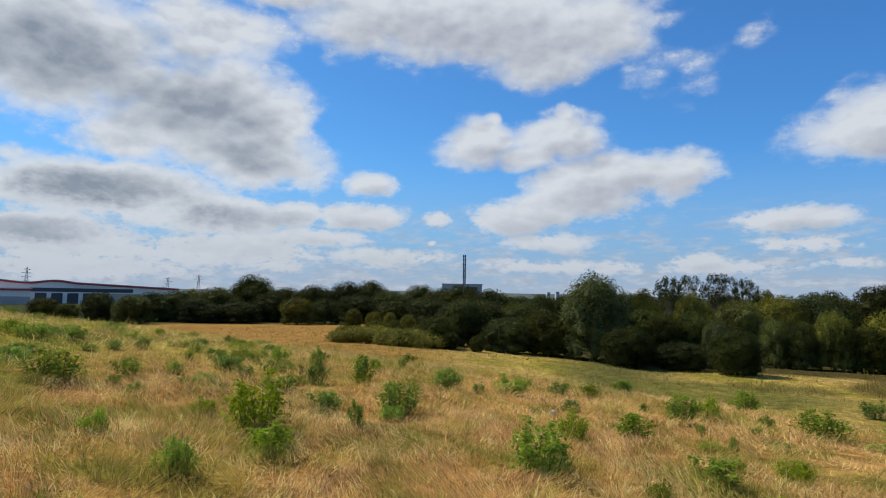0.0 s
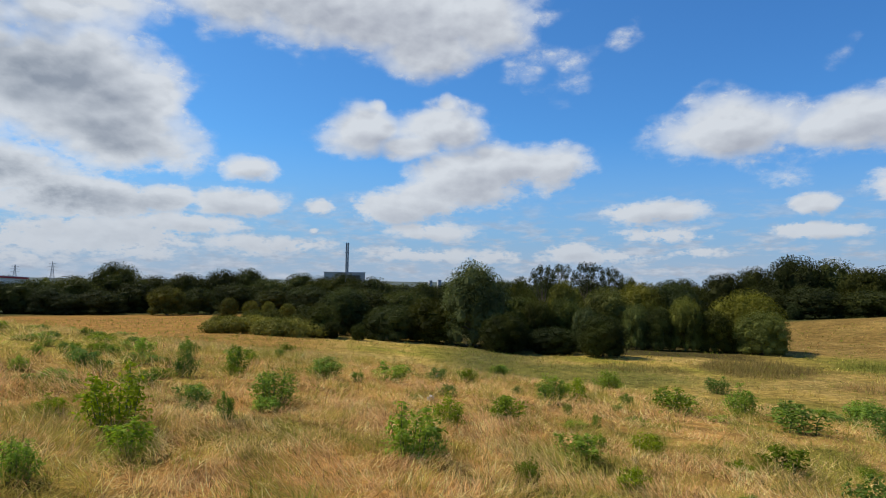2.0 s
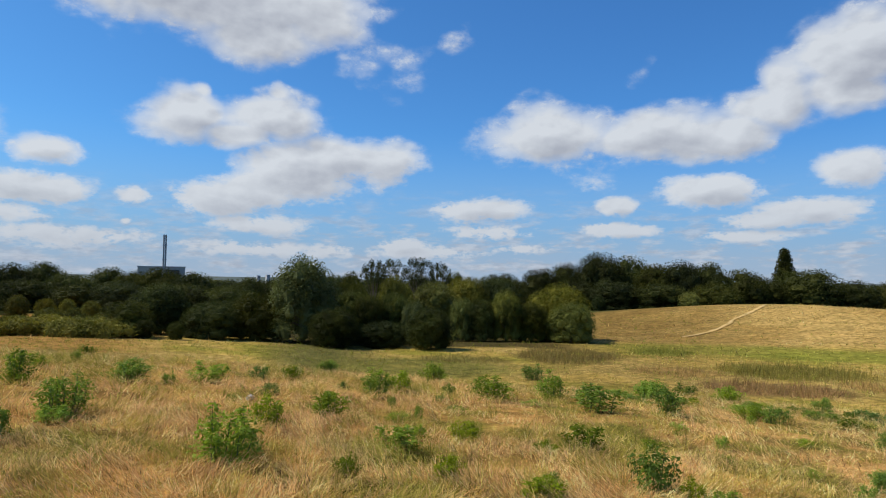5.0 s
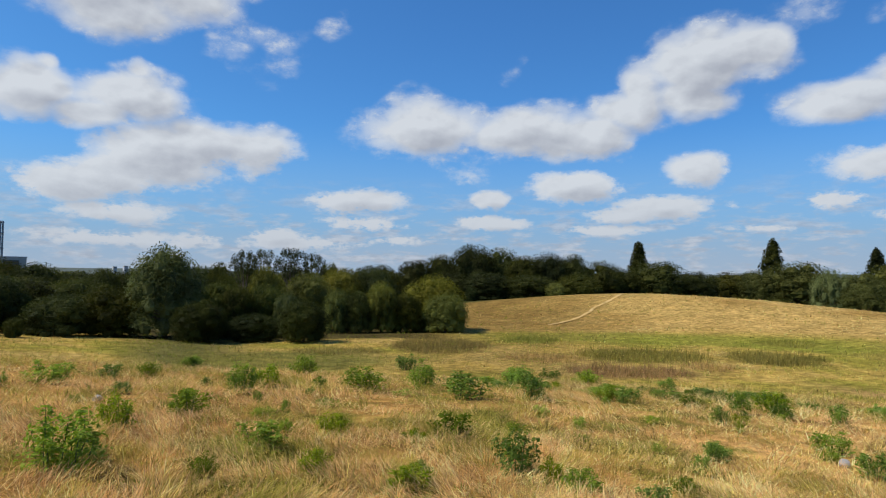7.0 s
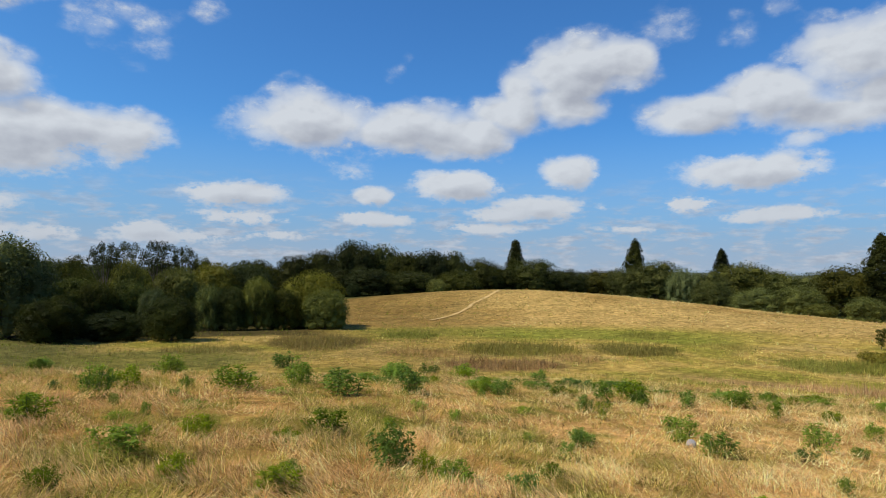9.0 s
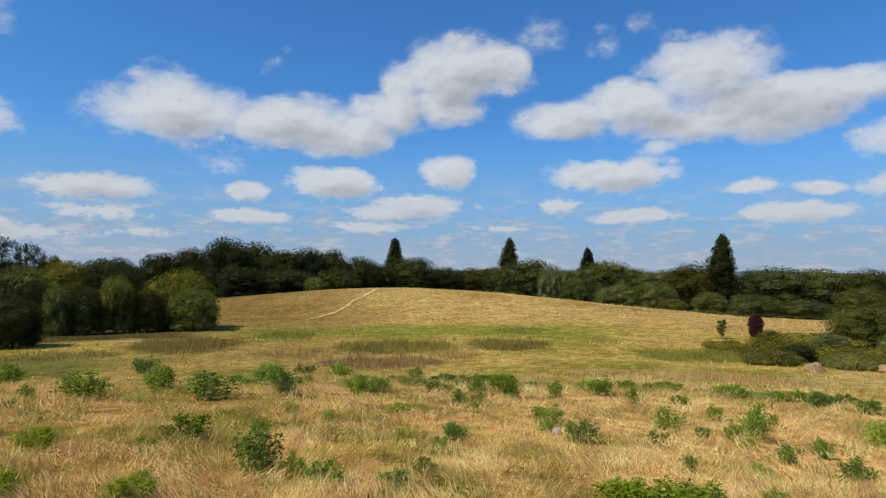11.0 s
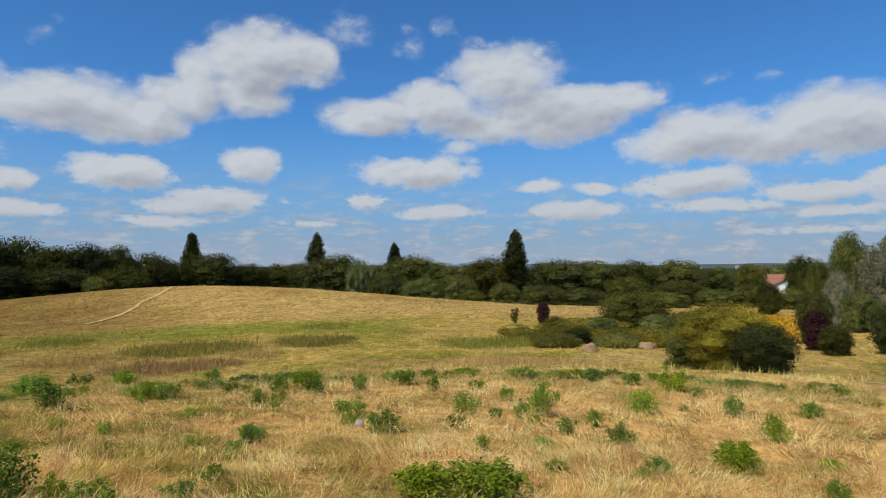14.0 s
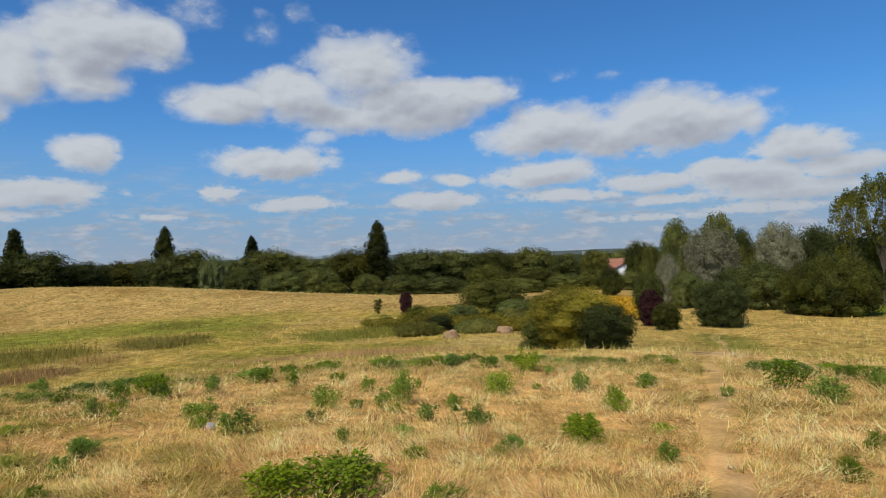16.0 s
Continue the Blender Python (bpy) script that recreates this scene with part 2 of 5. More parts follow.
cloud_colour = W.mix(W.span(height, 9.0, 0.5, 0.0, 0.62), cloud_colour, (4.3, 4.9, 5.8))

air = W.add("ShaderNodeTexSky")
air.sky_type, air.sun_disc, air.sun_elevation, air.sun_rotation = "NISHITA", False, radians(SUN_EL), radians(SUN_AZ)
air.air_density, air.dust_density, air.ozone_density = 1.0, 0.25, 2.2
air = air.outputs[0]
air = W.mix(1.0, air, (0.43, 0.94, 1.44), "MULTIPLY")
air = W.mix(1.0, air, W.mix(W.span(bearing, 40.0, -20.0), (1.0, 1.0, 1.0), (1.06, 1.0, 0.92)), "MULTIPLY")
air = W.mix(W.span(height, 14.0, 0.0, 0.0, 0.92, True), air, (2.6, 4.05, 6.2))
air = W.mix(W.span(height, 5.0, 0.0, 0.0, 0.8, True), air, (3.7, 4.65, 5.9))
sky = W.mix(W.math("MULTIPLY", far_body, 0.8), air, W.mix(W.span(W.noise(rows_uv, 2.3, 4.0), 0.4, 0.6), (3.9, 4.4, 5.3), (5.4, 5.8, 6.5)))
sky = W.mix(W.math("MULTIPLY", alpha, 0.97), sky, cloud_colour)
back = W.add("ShaderNodeBackground", [sky, 0.1])
W.tree.links.new(back.outputs[0], W.add("ShaderNodeOutputWorld").inputs[0])

sun = new("sun", bpy.data.lights.new("sun", "SUN"))
sun.data.energy, sun.data.angle, sun.data.color = 5.0, radians(0.53), (1.0, 0.91, 0.77)
a, e = radians(SUN_AZ), radians(SUN_EL)
sun.matrix_basis = look((0, 0, 0), (-math.sin(a) * math.cos(e), -math.cos(a) * math.cos(e), -math.sin(e)))
sun.location = (-200, 90, 240)


# ---- materials ----
def material(name):
    m = bpy.data.materials.new(name)
    m.use_nodes = True
    return m, Nodes(m.node_tree)


def finish(n, shader):
    n.tree.links.new(shader, n.add("ShaderNodeOutputMaterial").inputs[0])


def place(n):
    return n.add("ShaderNodeNewGeometry").outputs["Position"]


def leaf_material(name, dark, light, through=0.22, gloss=0.65, vary=(0.66, 1.4)):
    m, n = material(name)
    island = n.add("ShaderNodeNewGeometry").outputs["Random Per Island"]
    each = n.add("ShaderNodeObjectInfo").outputs["Random"]
    patch = n.noise(place(n), 0.45, 3.0)
    colour = n.mix(n.math("ADD", n.math("MULTIPLY", island, 0.45), n.math("MULTIPLY", n.span(patch, 0.38, 0.62), 0.5)), dark, light)
    hsv = n.add("ShaderNodeHueSaturation", {"Hue": n.span(each, 0.0, 1.0, 0.478, 0.515), "Saturation": n.span(each, 0.0, 1.0, 1.08, 0.88),
                                            "Value": n.span(n.math("FRACT", n.math("MULTIPLY", each, 7.31)), 0.0, 1.0, vary[0], vary[1]), "Color": colour}).outputs[0]
    b = n.add("ShaderNodeBsdfPrincipled", {"Base Color": hsv, "Roughness": gloss, "Specular IOR Level": 0.07})
    tr = n.add("ShaderNodeBsdfTranslucent", {0: n.mix(1.0, hsv, (1.3, 1.35, 0.6), "MULTIPLY")})
    finish(n, n.add("ShaderNodeMixShader", {0: through, 1: b.outputs[0], 2: tr.outputs[0]}).outputs[0])
    return m


LEAF_BROAD = leaf_material("leaf_broad", (0.013, 0.020, 0.005), (0.100, 0.112, 0.021))
LEAF_COPSE = leaf_material("leaf_copse", (0.010, 0.016, 0.005), (0.062, 0.078, 0.017), vary=(0.8, 1.1))
LEAF_DARK = leaf_material("leaf_dark", (0.016, 0.022, 0.006), (0.100, 0.112, 0.022), vary=(0.8, 1.15))
# lighter copy of leaf_broad: the sunlit look is put into the colour
LEAF_SUNNY = leaf_material("leaf_sunny", (0.028, 0.036, 0.008), (0.170, 0.180, 0.036))
LEAF_FAR = leaf_material("leaf_far", (0.012, 0.018, 0.005), (0.074, 0.082, 0.017))
LEAF_AIRY = leaf_material("leaf_airy", (0.022, 0.028, 0.012), (0.070, 0.080, 0.030))
LEAF_BELT = leaf_material("leaf_belt", (0.022, 0.030, 0.007), (0.135, 0.138, 0.028))
LEAF_WILLOW = leaf_material("leaf_willow", (0.032, 0.042, 0.013), (0.165, 0.185, 0.060))
# paler copy of the willow leaf: sunlight put into the base colour
LEAF_PALE = leaf_material("leaf_pale", (0.040, 0.050, 0.010), (0.225, 0.235, 0.044), 0.28, vary=(0.9, 1.15))
LEAF_SILVER = leaf_material("leaf_silver", (0.11, 0.12, 0.075), (0.30, 0.30, 0.19), vary=(0.85, 1.15))
LEAF_YELLOW = leaf_material("leaf_yellow", (0.036, 0.042, 0.008), (0.200, 0.190, 0.028))
LEAF_GOLD = leaf_material("leaf_gold", (0.060, 0.058, 0.008), (0.330, 0.280, 0.028), vary=(1.0, 1.1))
LEAF_PURPLE = leaf_material("leaf_purple", (0.022, 0.008, 0.010), (0.066, 0.022, 0.026), 0.2, vary=(1.0, 1.2))
LEAF_BRAMBLE = leaf_material("leaf_bramble", (0.050, 0.056, 0.010), (0.250, 0.225, 0.040))
LEAF_WEED = leaf_material("leaf_weed", (0.054, 0.108, 0.012), (0.270, 0.375, 0.040), 0.38, vary=(0.75, 1.3))
FLOWER_GOLD = leaf_material("flower_gold", (0.30, 0.19, 0.02), (0.52, 0.36, 0.04), 0.3, 0.7)


def rough_material(name, lo, hi, scale=3.0, rough=0.85, bump=0.3, metal=0.0, fine=12.0):
    m, n = material(name)
    at = place(n)
    f = n.math("ADD", n.math("MULTIPLY", n.noise(at, scale, 5.0), 0.65), n.math("MULTIPLY", n.noise(at, scale * fine, 4.0), 0.35))
    colour = n.mix(n.span(f, 0.3, 0.7), lo, hi)
    relief = n.add("ShaderNodeBump", {"Strength": bump, "Distance": 0.02, "Height": f}).outputs[0]
    b = n.add("ShaderNodeBsdfPrincipled", {"Base Color": colour, "Roughness": rough, "Metallic": metal, "Normal": relief})
    finish(n, b.outputs[0])
    return m


BARK = rough_material("bark", (0.045, 0.036, 0.026), (0.14, 0.115, 0.085), 4.0)
STEM = rough_material("weed_stem", (0.06, 0.10, 0.03), (0.14, 0.17, 0.05), 8.0)
EARTH = rough_material("dry_earth", (0.16, 0.10, 0.05), (0.42, 0.28, 0.15), 2.5, 0.95, 0.8)
STONE = rough_material("pale_stone", (0.24, 0.22, 0.20), (0.42, 0.39, 0.36), 9.0)
CLAD_WHITE = rough_material("white_cladding", (0.74, 0.72, 0.67), (0.83, 0.81, 0.77), 0.08, 0.5, 0.05)
CLAD_GREY = rough_material("grey_cladding", (0.36, 0.345, 0.32), (0.44, 0.43, 0.40), 0.08, 0.5, 0.05)
CLAD_DARK = rough_material("dark_cladding", (0.035, 0.04, 0.05), (0.06, 0.065, 0.075), 0.08, 0.5, 0.05)
TRIM_RED = rough_material("red_trim", (0.36, 0.035, 0.035), (0.45, 0.05, 0.05), 0.1, 0.5, 0.05)
ROOF_GREY = rough_material("pale_roof", (0.42, 0.43, 0.45), (0.55, 0.56, 0.58), 0.06, 0.5, 0.05)
STEEL = rough_material("grey_steel", (0.20, 0.21, 0.23), (0.32, 0.33, 0.35), 0.3, 0.5, 0.05)
RENDER_WHITE = rough_material("white_render", (0.68, 0.67, 0.65), (0.82, 0.81, 0.79), 0.8)
ROOF_TILE = rough_material("red_roof_tile", (0.22, 0.085, 0.05), (0.36, 0.16, 0.10), 1.2)
PANE_DARK = rough_material("dark_pane", (0.02, 0.024, 0.03), (0.03, 0.035, 0.045), 1.0, 0.12, 0.0)
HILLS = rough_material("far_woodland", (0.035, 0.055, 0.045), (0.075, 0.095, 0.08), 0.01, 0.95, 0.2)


def cover_material(name, ground_relief, gaps=(0.22, 0.21, 0.15)):
    """Ground and grass: the plant cover's own colour, with grain and wear; ground gaps darkened to imitate shade."""
    m, n = material(name)
    base = n.add("ShaderNodeVertexColor", layer_name="cover").outputs[0]
    at = place(n)
    if ground_relief:
        f = n.math("ADD", n.math("MULTIPLY", n.noise(at, 2.2, 6.0, 0.65), 0.5), n.math("MULTIPLY", n.noise(at, 17.0, 5.0, 0.7), 0.5))
        wide_f = n.noise(at, 0.55, 5.0, 0.6)
        # dark end of the grain imitates soil and shadow among the litter
        colour = n.mix(1.0, base, n.mix(n.span(f, 0.36, 0.64), gaps, (1.0, 0.97, 0.88)), "MULTIPLY")
        colour = n.mix(1.0, colour, n.mix(n.span(wide_f, 0.36, 0.64), (0.74, 0.76, 0.72), (1.14, 1.12, 1.1)), "MULTIPLY")
        relief = n.add("ShaderNodeBump", {"Strength": 0.9, "Distance": 0.08, "Height": f}).outputs[0]
        b = n.add("ShaderNodeBsdfPrincipled", {"Base Color": colour, "Roughness": 0.95, "Specular IOR Level": 0.02, "Normal": relief})
        finish(n, b.outputs[0])
    else:
        b = n.add("ShaderNodeBsdfPrincipled", {"Base Color": base, "Roughness": 0.8, "Specular IOR Level": 0.02})
        tr = n.add("ShaderNodeBsdfTranslucent", {0: base})
        finish(n, n.add("ShaderNodeMixShader", {0: 0.3, 1: b.outputs[0], 2: tr.outputs[0]}).outputs[0])
    return m


GROUND = cover_material("meadow_ground", True)
GRASS = cover_material("grass_blade", False)
TRODDEN = cover_material("trodden_soil", True, (0.62, 0.58, 0.50))

# ---- lay of the land ----
GRID = np.random.RandomState(5).rand(8, 128, 128)


def lump(x, y, size, layer=0):
    """Smooth value noise from 0 to 1 over the plan."""
    u, v = np.asarray(x, float) / size + 40.3, np.asarray(y, float) / size + 17.7
    i, j = np.floor(u).astype(int), np.floor(v).astype(int)
    fu, fv = u - i, v - j
    fu, fv = fu * fu * (3 - 2 * fu), fv * fv * (3 - 2 * fv)
    g = GRID[layer]
    i0, i1, j0, j1 = i % 128, (i + 1) % 128, j % 128, (j + 1) % 128
    return (g[i0, j0] * (1 - fu) + g[i1, j0] * fu) * (1 - fv) + (g[i0, j1] * (1 - fu) + g[i1, j1] * fu) * fv


def ramp(a, b, x):
    u = np.clip((np.asarray(x, float) - a) / (b - a), 0, 1)
    return u * u * (3 - 2 * u)


def ground(x, y):
    """Height of the ground: a near slope with a brow, a valley floor and a low hill beyond."""
    x, y = np.asarray(x, float), np.asarray(y, float)
    d, az = np.hypot(x, y), np.degrees(np.arctan2(x, y))
    near = -0.09555 * x + 0.02034 * y + 0.00077 * x * x + -0.00130 * x * y + -0.00244 * y * y
    brow = 18.092 + 0.493 * np.clip((az + 40) / 40, -1, 4)
    valley = -3.0 + 1.387 * (1 - ramp(-10, 22, az)) - 0.022 * np.clip(d - 28, -20, 80)
    s = ramp(0, 1, (d - brow) / 13.73)
    z = near * (1 - s) + valley * s
    z = z + 3.738 * np.exp(-(((x - 77.93) / 17.56) ** 2 + ((y - 54.82) / 39.77) ** 2))
    rough = (lump(x, y, 1.1, 0) - 0.5) * 0.07 + (lump(x, y, 4.0, 1) - 0.5) * 0.10
    return z + rough * ramp(160, 60, d)


def spot_at(az, d):
    """A place on the ground by bearing (degrees clockwise from +y) and distance from the start of the walk."""
    x, y = d * math.sin(radians(az)), d * math.cos(radians(az))
    return x, y, float(ground(x, y))


def blob(x, y, cx, cy, rx, ry=None):
    ry = ry or rx
    return np.clip(1.4 - ((x - cx) / rx) ** 2 - ((y - cy) / ry) ** 2 + (lump(x, y, 3.0, 6) - 0.5) * 1.2, 0, 1)


# patches of tall seeding weeds: bearing, distance, half width in degrees, half depth, height, colour
DOCKS = ((37.3, 45.0, 4.2, 5.5, 0.45, (0.230, 0.172, 0.057)), (45.2, 51.0, 2.6, 4.0, 0.40, (0.230, 0.230, 0.046)),
         (54.9, 41.0, 5.6, 4.0, 0.45, (0.230, 0.201, 0.046)), (53.6, 33.0, 5.2, 2.4, 0.50, (0.321, 0.195, 0.086)),
         (65.0, 43.5, 3.7, 4.0, 0.45, (0.207, 0.178, 0.046)), (65.9, 55.5, 1.9, 3.0, 0.35, (0.287, 0.264, 0.057)),
         (46.5, 38.0, 3.4, 2.0, 0.35, (0.390, 0.253, 0.092)), (72.4, 49.0, 2.2, 2.2, 0.30, (0.390, 0.321, 0.080)),
         (79.0, 40.5, 3.2, 3.5, 0.30, (0.253, 0.253, 0.052)), (28.0, 41.0, 4.0, 2.2, 0.35, (0.344, 0.253, 0.080)),
         (83.0, 41.5, 3.4, 3.6, 0.45, (0.246, 0.238, 0.045)), (83.5, 29.0, 6.0, 2.6, 0.45, (0.528, 0.321, 0.149)), (60.2, 36.5, 2.2, 1.8, 0.30, (0.482, 0.310, 0.115)))


def cover(x, y):
    """Colour of the plant cover over the plan: straw, green, brown dock, ripe field, lawn; shade under the copse is
    painted in.
    """
    x, y = np.asarray(x, float), np.asarray(y, float)
    d, az = np.hypot(x, y), np.degrees(np.arctan2(x, y))
    def col(c):
        return np.array(c)[None, :]
    def put(base, w, c):
        w = np.clip(w, 0, 1)[:, None]
        return base * (1 - w) + col(c) * w
    n1, n2, n3 = lump(x, y, 0.45, 2), lump(x, y, 1.5, 3), lump(x, y, 5.0, 4)
    n = 0.4 * n1 + 0.38 * n2 + 0.22 * n3
    c = np.tile(col((0.62, 0.360, 0.120)), (x.size, 1))
    c = put(c, ramp(25, 85, az), (0.90, 0.545, 0.21))
    c = put(c, ramp(0.50, 0.66, n) * (0.9 - 0.45 * ramp(60, 85, az)), (0.23, 0.235, 0.04))
    c = put(c, ramp(0.36, 0.24, n), (0.42, 0.245, 0.085))
    c = put(c, ramp(-6, -20, az) * ramp(9, 14, d) * (0.5 + 0.5 * ramp(0.35, 0.6, n)), (0.30, 0.33, 0.04))
    edge = d + (n3 - 0.5) * 3 + (n2 - 0.5) * 1.5
    # valley floor
    v = np.tile(col((0.63, 0.445, 0.125)), (x.size, 1))
    v = put(v, ramp(0.5, 0.7, 0.6 * n3 + 0.4 * n2), (0.40, 0.35, 0.07))
    v = put(v, ramp(0.45, 0.3, 0.5 * n3 + 0.5 * n2), (0.60, 0.43, 0.15))
    v = put(v, ramp(49, 53, edge) * ramp(63, 58, edge) * ramp(36, 44, az) * ramp(80, 68, az) * 0.8, (0.29, 0.32, 0.05))
    v = put(v, ramp(94, 102, az) * ramp(70, 60, d) * 0.8, (0.70, 0.48, 0.16))
    v = put(v, ramp(24, 16, az) * ramp(8, 14, az), (0.19, 0.18, 0.06))
    hill = ramp(59, 66, edge) * ramp(34, 40, az) * ramp(130, 95, az)
    v = put(v, hill, (0.66, 0.45, 0.165))
    v = put(v, hill * ramp(53, 46, az), (0.36, 0.225, 0.075))
    v = put(v, hill * ramp(0.45, 0.25, n3), (0.50, 0.32, 0.105))
    v = put(v, hill * ramp(0.55, 0.75, lump(x * 0.5 + y * 0.2, y - x * 0.4, 1.3, 7)) * 0.4, (0.70, 0.50, 0.19))
    v = put(v, ramp(5, -4, az), (0.45, 0.265, 0.08))
    v = put(v, ramp(5, -4, az) * ramp(46, 60, d), (0.48, 0.265, 0.08))
    v = put(v, blob(x, y, 50.0, -34.5, 8.0), (0.19, 0.25, 0.03))
    v = put(v, blob(x, y, 29.0, -10.2, 6.5, 2.0) * 0.35, (0.17, 0.19, 0.05))
    v = put(v, blob(x, y, 32.0, -13.0, 4.0, 1.6) * 0.8, (0.22, 0.24, 0.05))
    # dark colour painted on the ground for the shade under the copse
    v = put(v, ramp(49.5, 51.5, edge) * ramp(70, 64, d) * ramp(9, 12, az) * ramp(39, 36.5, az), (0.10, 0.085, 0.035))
    c = put(c, blob(x, y, 20.6, -8.1, 2.2, 1.1), (0.66, 0.46, 0.24))
    v = put(v, blob(x, y, 20.6, -8.1, 2.2, 1.1), (0.66, 0.46, 0.24))
    v = put(v, ramp(30, 38, az) * ramp(58, 46, az) * 0.4, (0.26, 0.18, 0.055))
    for paz, pd, half, deep, tall, cc in DOCKS:
        q = ((az - paz) / half) ** 2 + ((d - pd) / deep) ** 2 + (lump(x, y, 2.0, 6) - 0.5) * 0.7
        v = put(v, ramp(1.2, 0.8, q) * 0.85, cc)
    for cx, cy, rx, ry, cc in ((29.7, 6.0, 2.5, 7.0, (0.52, 0.32, 0.15)), (15.3, 33.0, 8.0, 5.0, (0.24, 0.22, 0.06)), (34.2, -2.0, 2.0, 3.0, (0.62, 0.46, 0.17))):
        v = put(v, blob(x, y, cx, cy, rx, ry), cc)
    t = ramp(19.0, 22.5, edge)[:, None]
    c = c * (1 - t) + v * t
    c = put(c, ramp(16.2, 17.6, edge) * ramp(20.5, 18.8, edge) * ramp(25, 45, az) * 0.5, (0.15, 0.215, 0.04))
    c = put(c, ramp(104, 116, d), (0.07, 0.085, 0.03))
    return c


def mesh_of(name, verts, faces, mat, colours=None, smooth=False):
    """A mesh from arrays of corners and of faces of one size; colours by corner."""
    me = bpy.data.meshes.new(name)
    verts, faces = np.asarray(verts, np.float32), np.asarray(faces, np.int32)
    k = faces.shape[1]
    me.vertices.add(len(verts))
    me.vertices.foreach_set("co", verts.ravel())
    me.loops.add(faces.size)
    me.loops.foreach_set("vertex_index", faces.ravel())
    me.polygons.add(len(faces))
    me.polygons.foreach_set("loop_start", np.arange(0, faces.size, k, dtype=np.int32))
    me.polygons.foreach_set("use_smooth", np.full(len(faces), smooth))
    if colours is not None:
        layer = me.color_attributes.new("cover", "FLOAT_COLOR", "POINT")
        layer.data.foreach_set("color", np.concatenate([colours, np.ones((len(colours), 1))], 1).astype(np.float32).ravel())
    me.materials.append(mat)
    me.update(calc_edges=True)
    return me


def part(name, me, parent, label=""):
    ob = new(name, me)
    ob.parent = parent
    return tagged(ob, label)


def bm_part(name, bm, mat, parent, label=""):
    me = bpy.data.meshes.new(name)
    bm.to_mesh(me)
    bm.free()
    me.materials.append(mat)
    return part(name, me, parent, label)


# ground: one sheet to the horizon
rings = np.concatenate([[0.0], 0.6 * 1.031 ** np.arange(0, 293)])
spokes = np.radians(np.arange(0, 360, 1.5))
gx, gy = (rings[:, None] * np.sin(spokes)[None, :]).ravel(), (rings[:, None] * np.cos(spokes)[None, :]).ravel()
gz = ground(gx, gy)
ns, nr = len(spokes), len(rings)
ii, jj = np.meshgrid(np.arange(nr - 1), np.arange(ns), indexing="ij")
ii, jj = ii.ravel(), jj.ravel()
quads = np.stack([ii * ns + jj, (ii + 1) * ns + jj, (ii + 1) * ns + (jj + 1) % ns, ii * ns + (jj + 1) % ns], 1)[:, ::-1]
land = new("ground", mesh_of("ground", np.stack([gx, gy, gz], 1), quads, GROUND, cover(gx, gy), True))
tagged(land, "dry straw-coloured meadow with a brow, valley and low hill", "ground", kind="structure")


# ---- plants ----
def tube(points, radii, sides=6):
    """Corners and quads of a tapering tube along points."""
    points = np.asarray(points, float)
    v, fcs = [], []
    for k, (q, r) in enumerate(zip(points, radii)):
        ahead = points[min(k + 1, len(points) - 1)] - points[max(k - 1, 0)]
        ahead = ahead / (np.linalg.norm(ahead) + 1e-9)
        s = np.cross(ahead, (0.3, 0.9, 0.1))
        s /= np.linalg.norm(s) + 1e-9
        w = np.cross(ahead, s)
        ang = np.linspace(0, 2 * np.pi, sides, endpoint=False)
        v.append(q + r * (np.cos(ang)[:, None] * s + np.sin(ang)[:, None] * w))
    for k in range(len(points) - 1):
        for i in range(sides):
            j = (i + 1) % sides
            fcs.append((k * sides + i, k * sides + j, (k + 1) * sides + j, (k + 1) * sides + i))
    return np.concatenate(v), np.array(fcs)


def join(pieces):
    v, fcs, n = [], [], 0
    for a, b in pieces:
        v.append(a)
        fcs.append(b + n)
        n += len(a)
    return np.concatenate(v), np.concatenate(fcs)


def leaves(rng, at, out, size, slim=0.55, hang=0.0, spread=0.9, fine=False):
    """Pointed leaves at places, facing roughly outwards: four corners each, or three where they are fine."""
    n = len(at)
    nrm = out + rng.normal(0, spread, (n, 3))
    nrm /= np.linalg.norm(nrm, axis=1)[:, None] + 1e-9
    along = np.cross(nrm, rng.normal(0, 1, (n, 3)))
    along[:, 2] -= hang
    along /= np.linalg.norm(along, axis=1)[:, None] + 1e-9
    side = np.cross(nrm, along)
    s = size * rng.uniform(0.6, 1.4, n)[:, None]
    mid = at + along * s * 0.1 + nrm * s * 0.10
    if fine:
        foot = at - along * s * 0.5
        v = np.stack([foot - side * s * slim * 0.5, foot + side * s * slim * 0.5, at + along * s * 0.55 + nrm * s * 0.08], 1).reshape(-1, 3)
        return v, np.arange(n * 3).reshape(n, 3)
    v = np.stack([at - along * s * 0.5, mid + side * s * slim * 0.5, at + along * s * 0.55 + nrm * s * 0.05, mid - side * s * slim * 0.5], 1).reshape(-1, 3)
    return v, np.arange(n * 4).reshape(n, 4)


def ball_dirs(rng, n):
    d = rng.normal(0, 1, (n, 3))
    return d / np.linalg.norm(d, axis=1)[:, None]


def lump_mesh(rng, centre, radii):
    """A rough inner heap of foliage."""
    th = np.linspace(0, 2 * np.pi, 7)[:-1]
    ph = np.linspace(-1.35, 1.35, 5)
    v = np.array([[math.cos(p) * math.cos(t), math.cos(p) * math.sin(t), math.sin(p)] for p in ph for t in th])
    v = v * rng.uniform(0.8, 1.15, (len(v), 1)) * np.asarray(radii) + np.asarray(centre)
    f = np.array([(r * 6 + i, r * 6 + (i + 1) % 6, (r + 1) * 6 + (i + 1) % 6, (r + 1) * 6 + i) for r in range(4) for i in range(6)])
    return v, np.concatenate([f[:, [0, 1, 2]], f[:, [0, 2, 3]]])


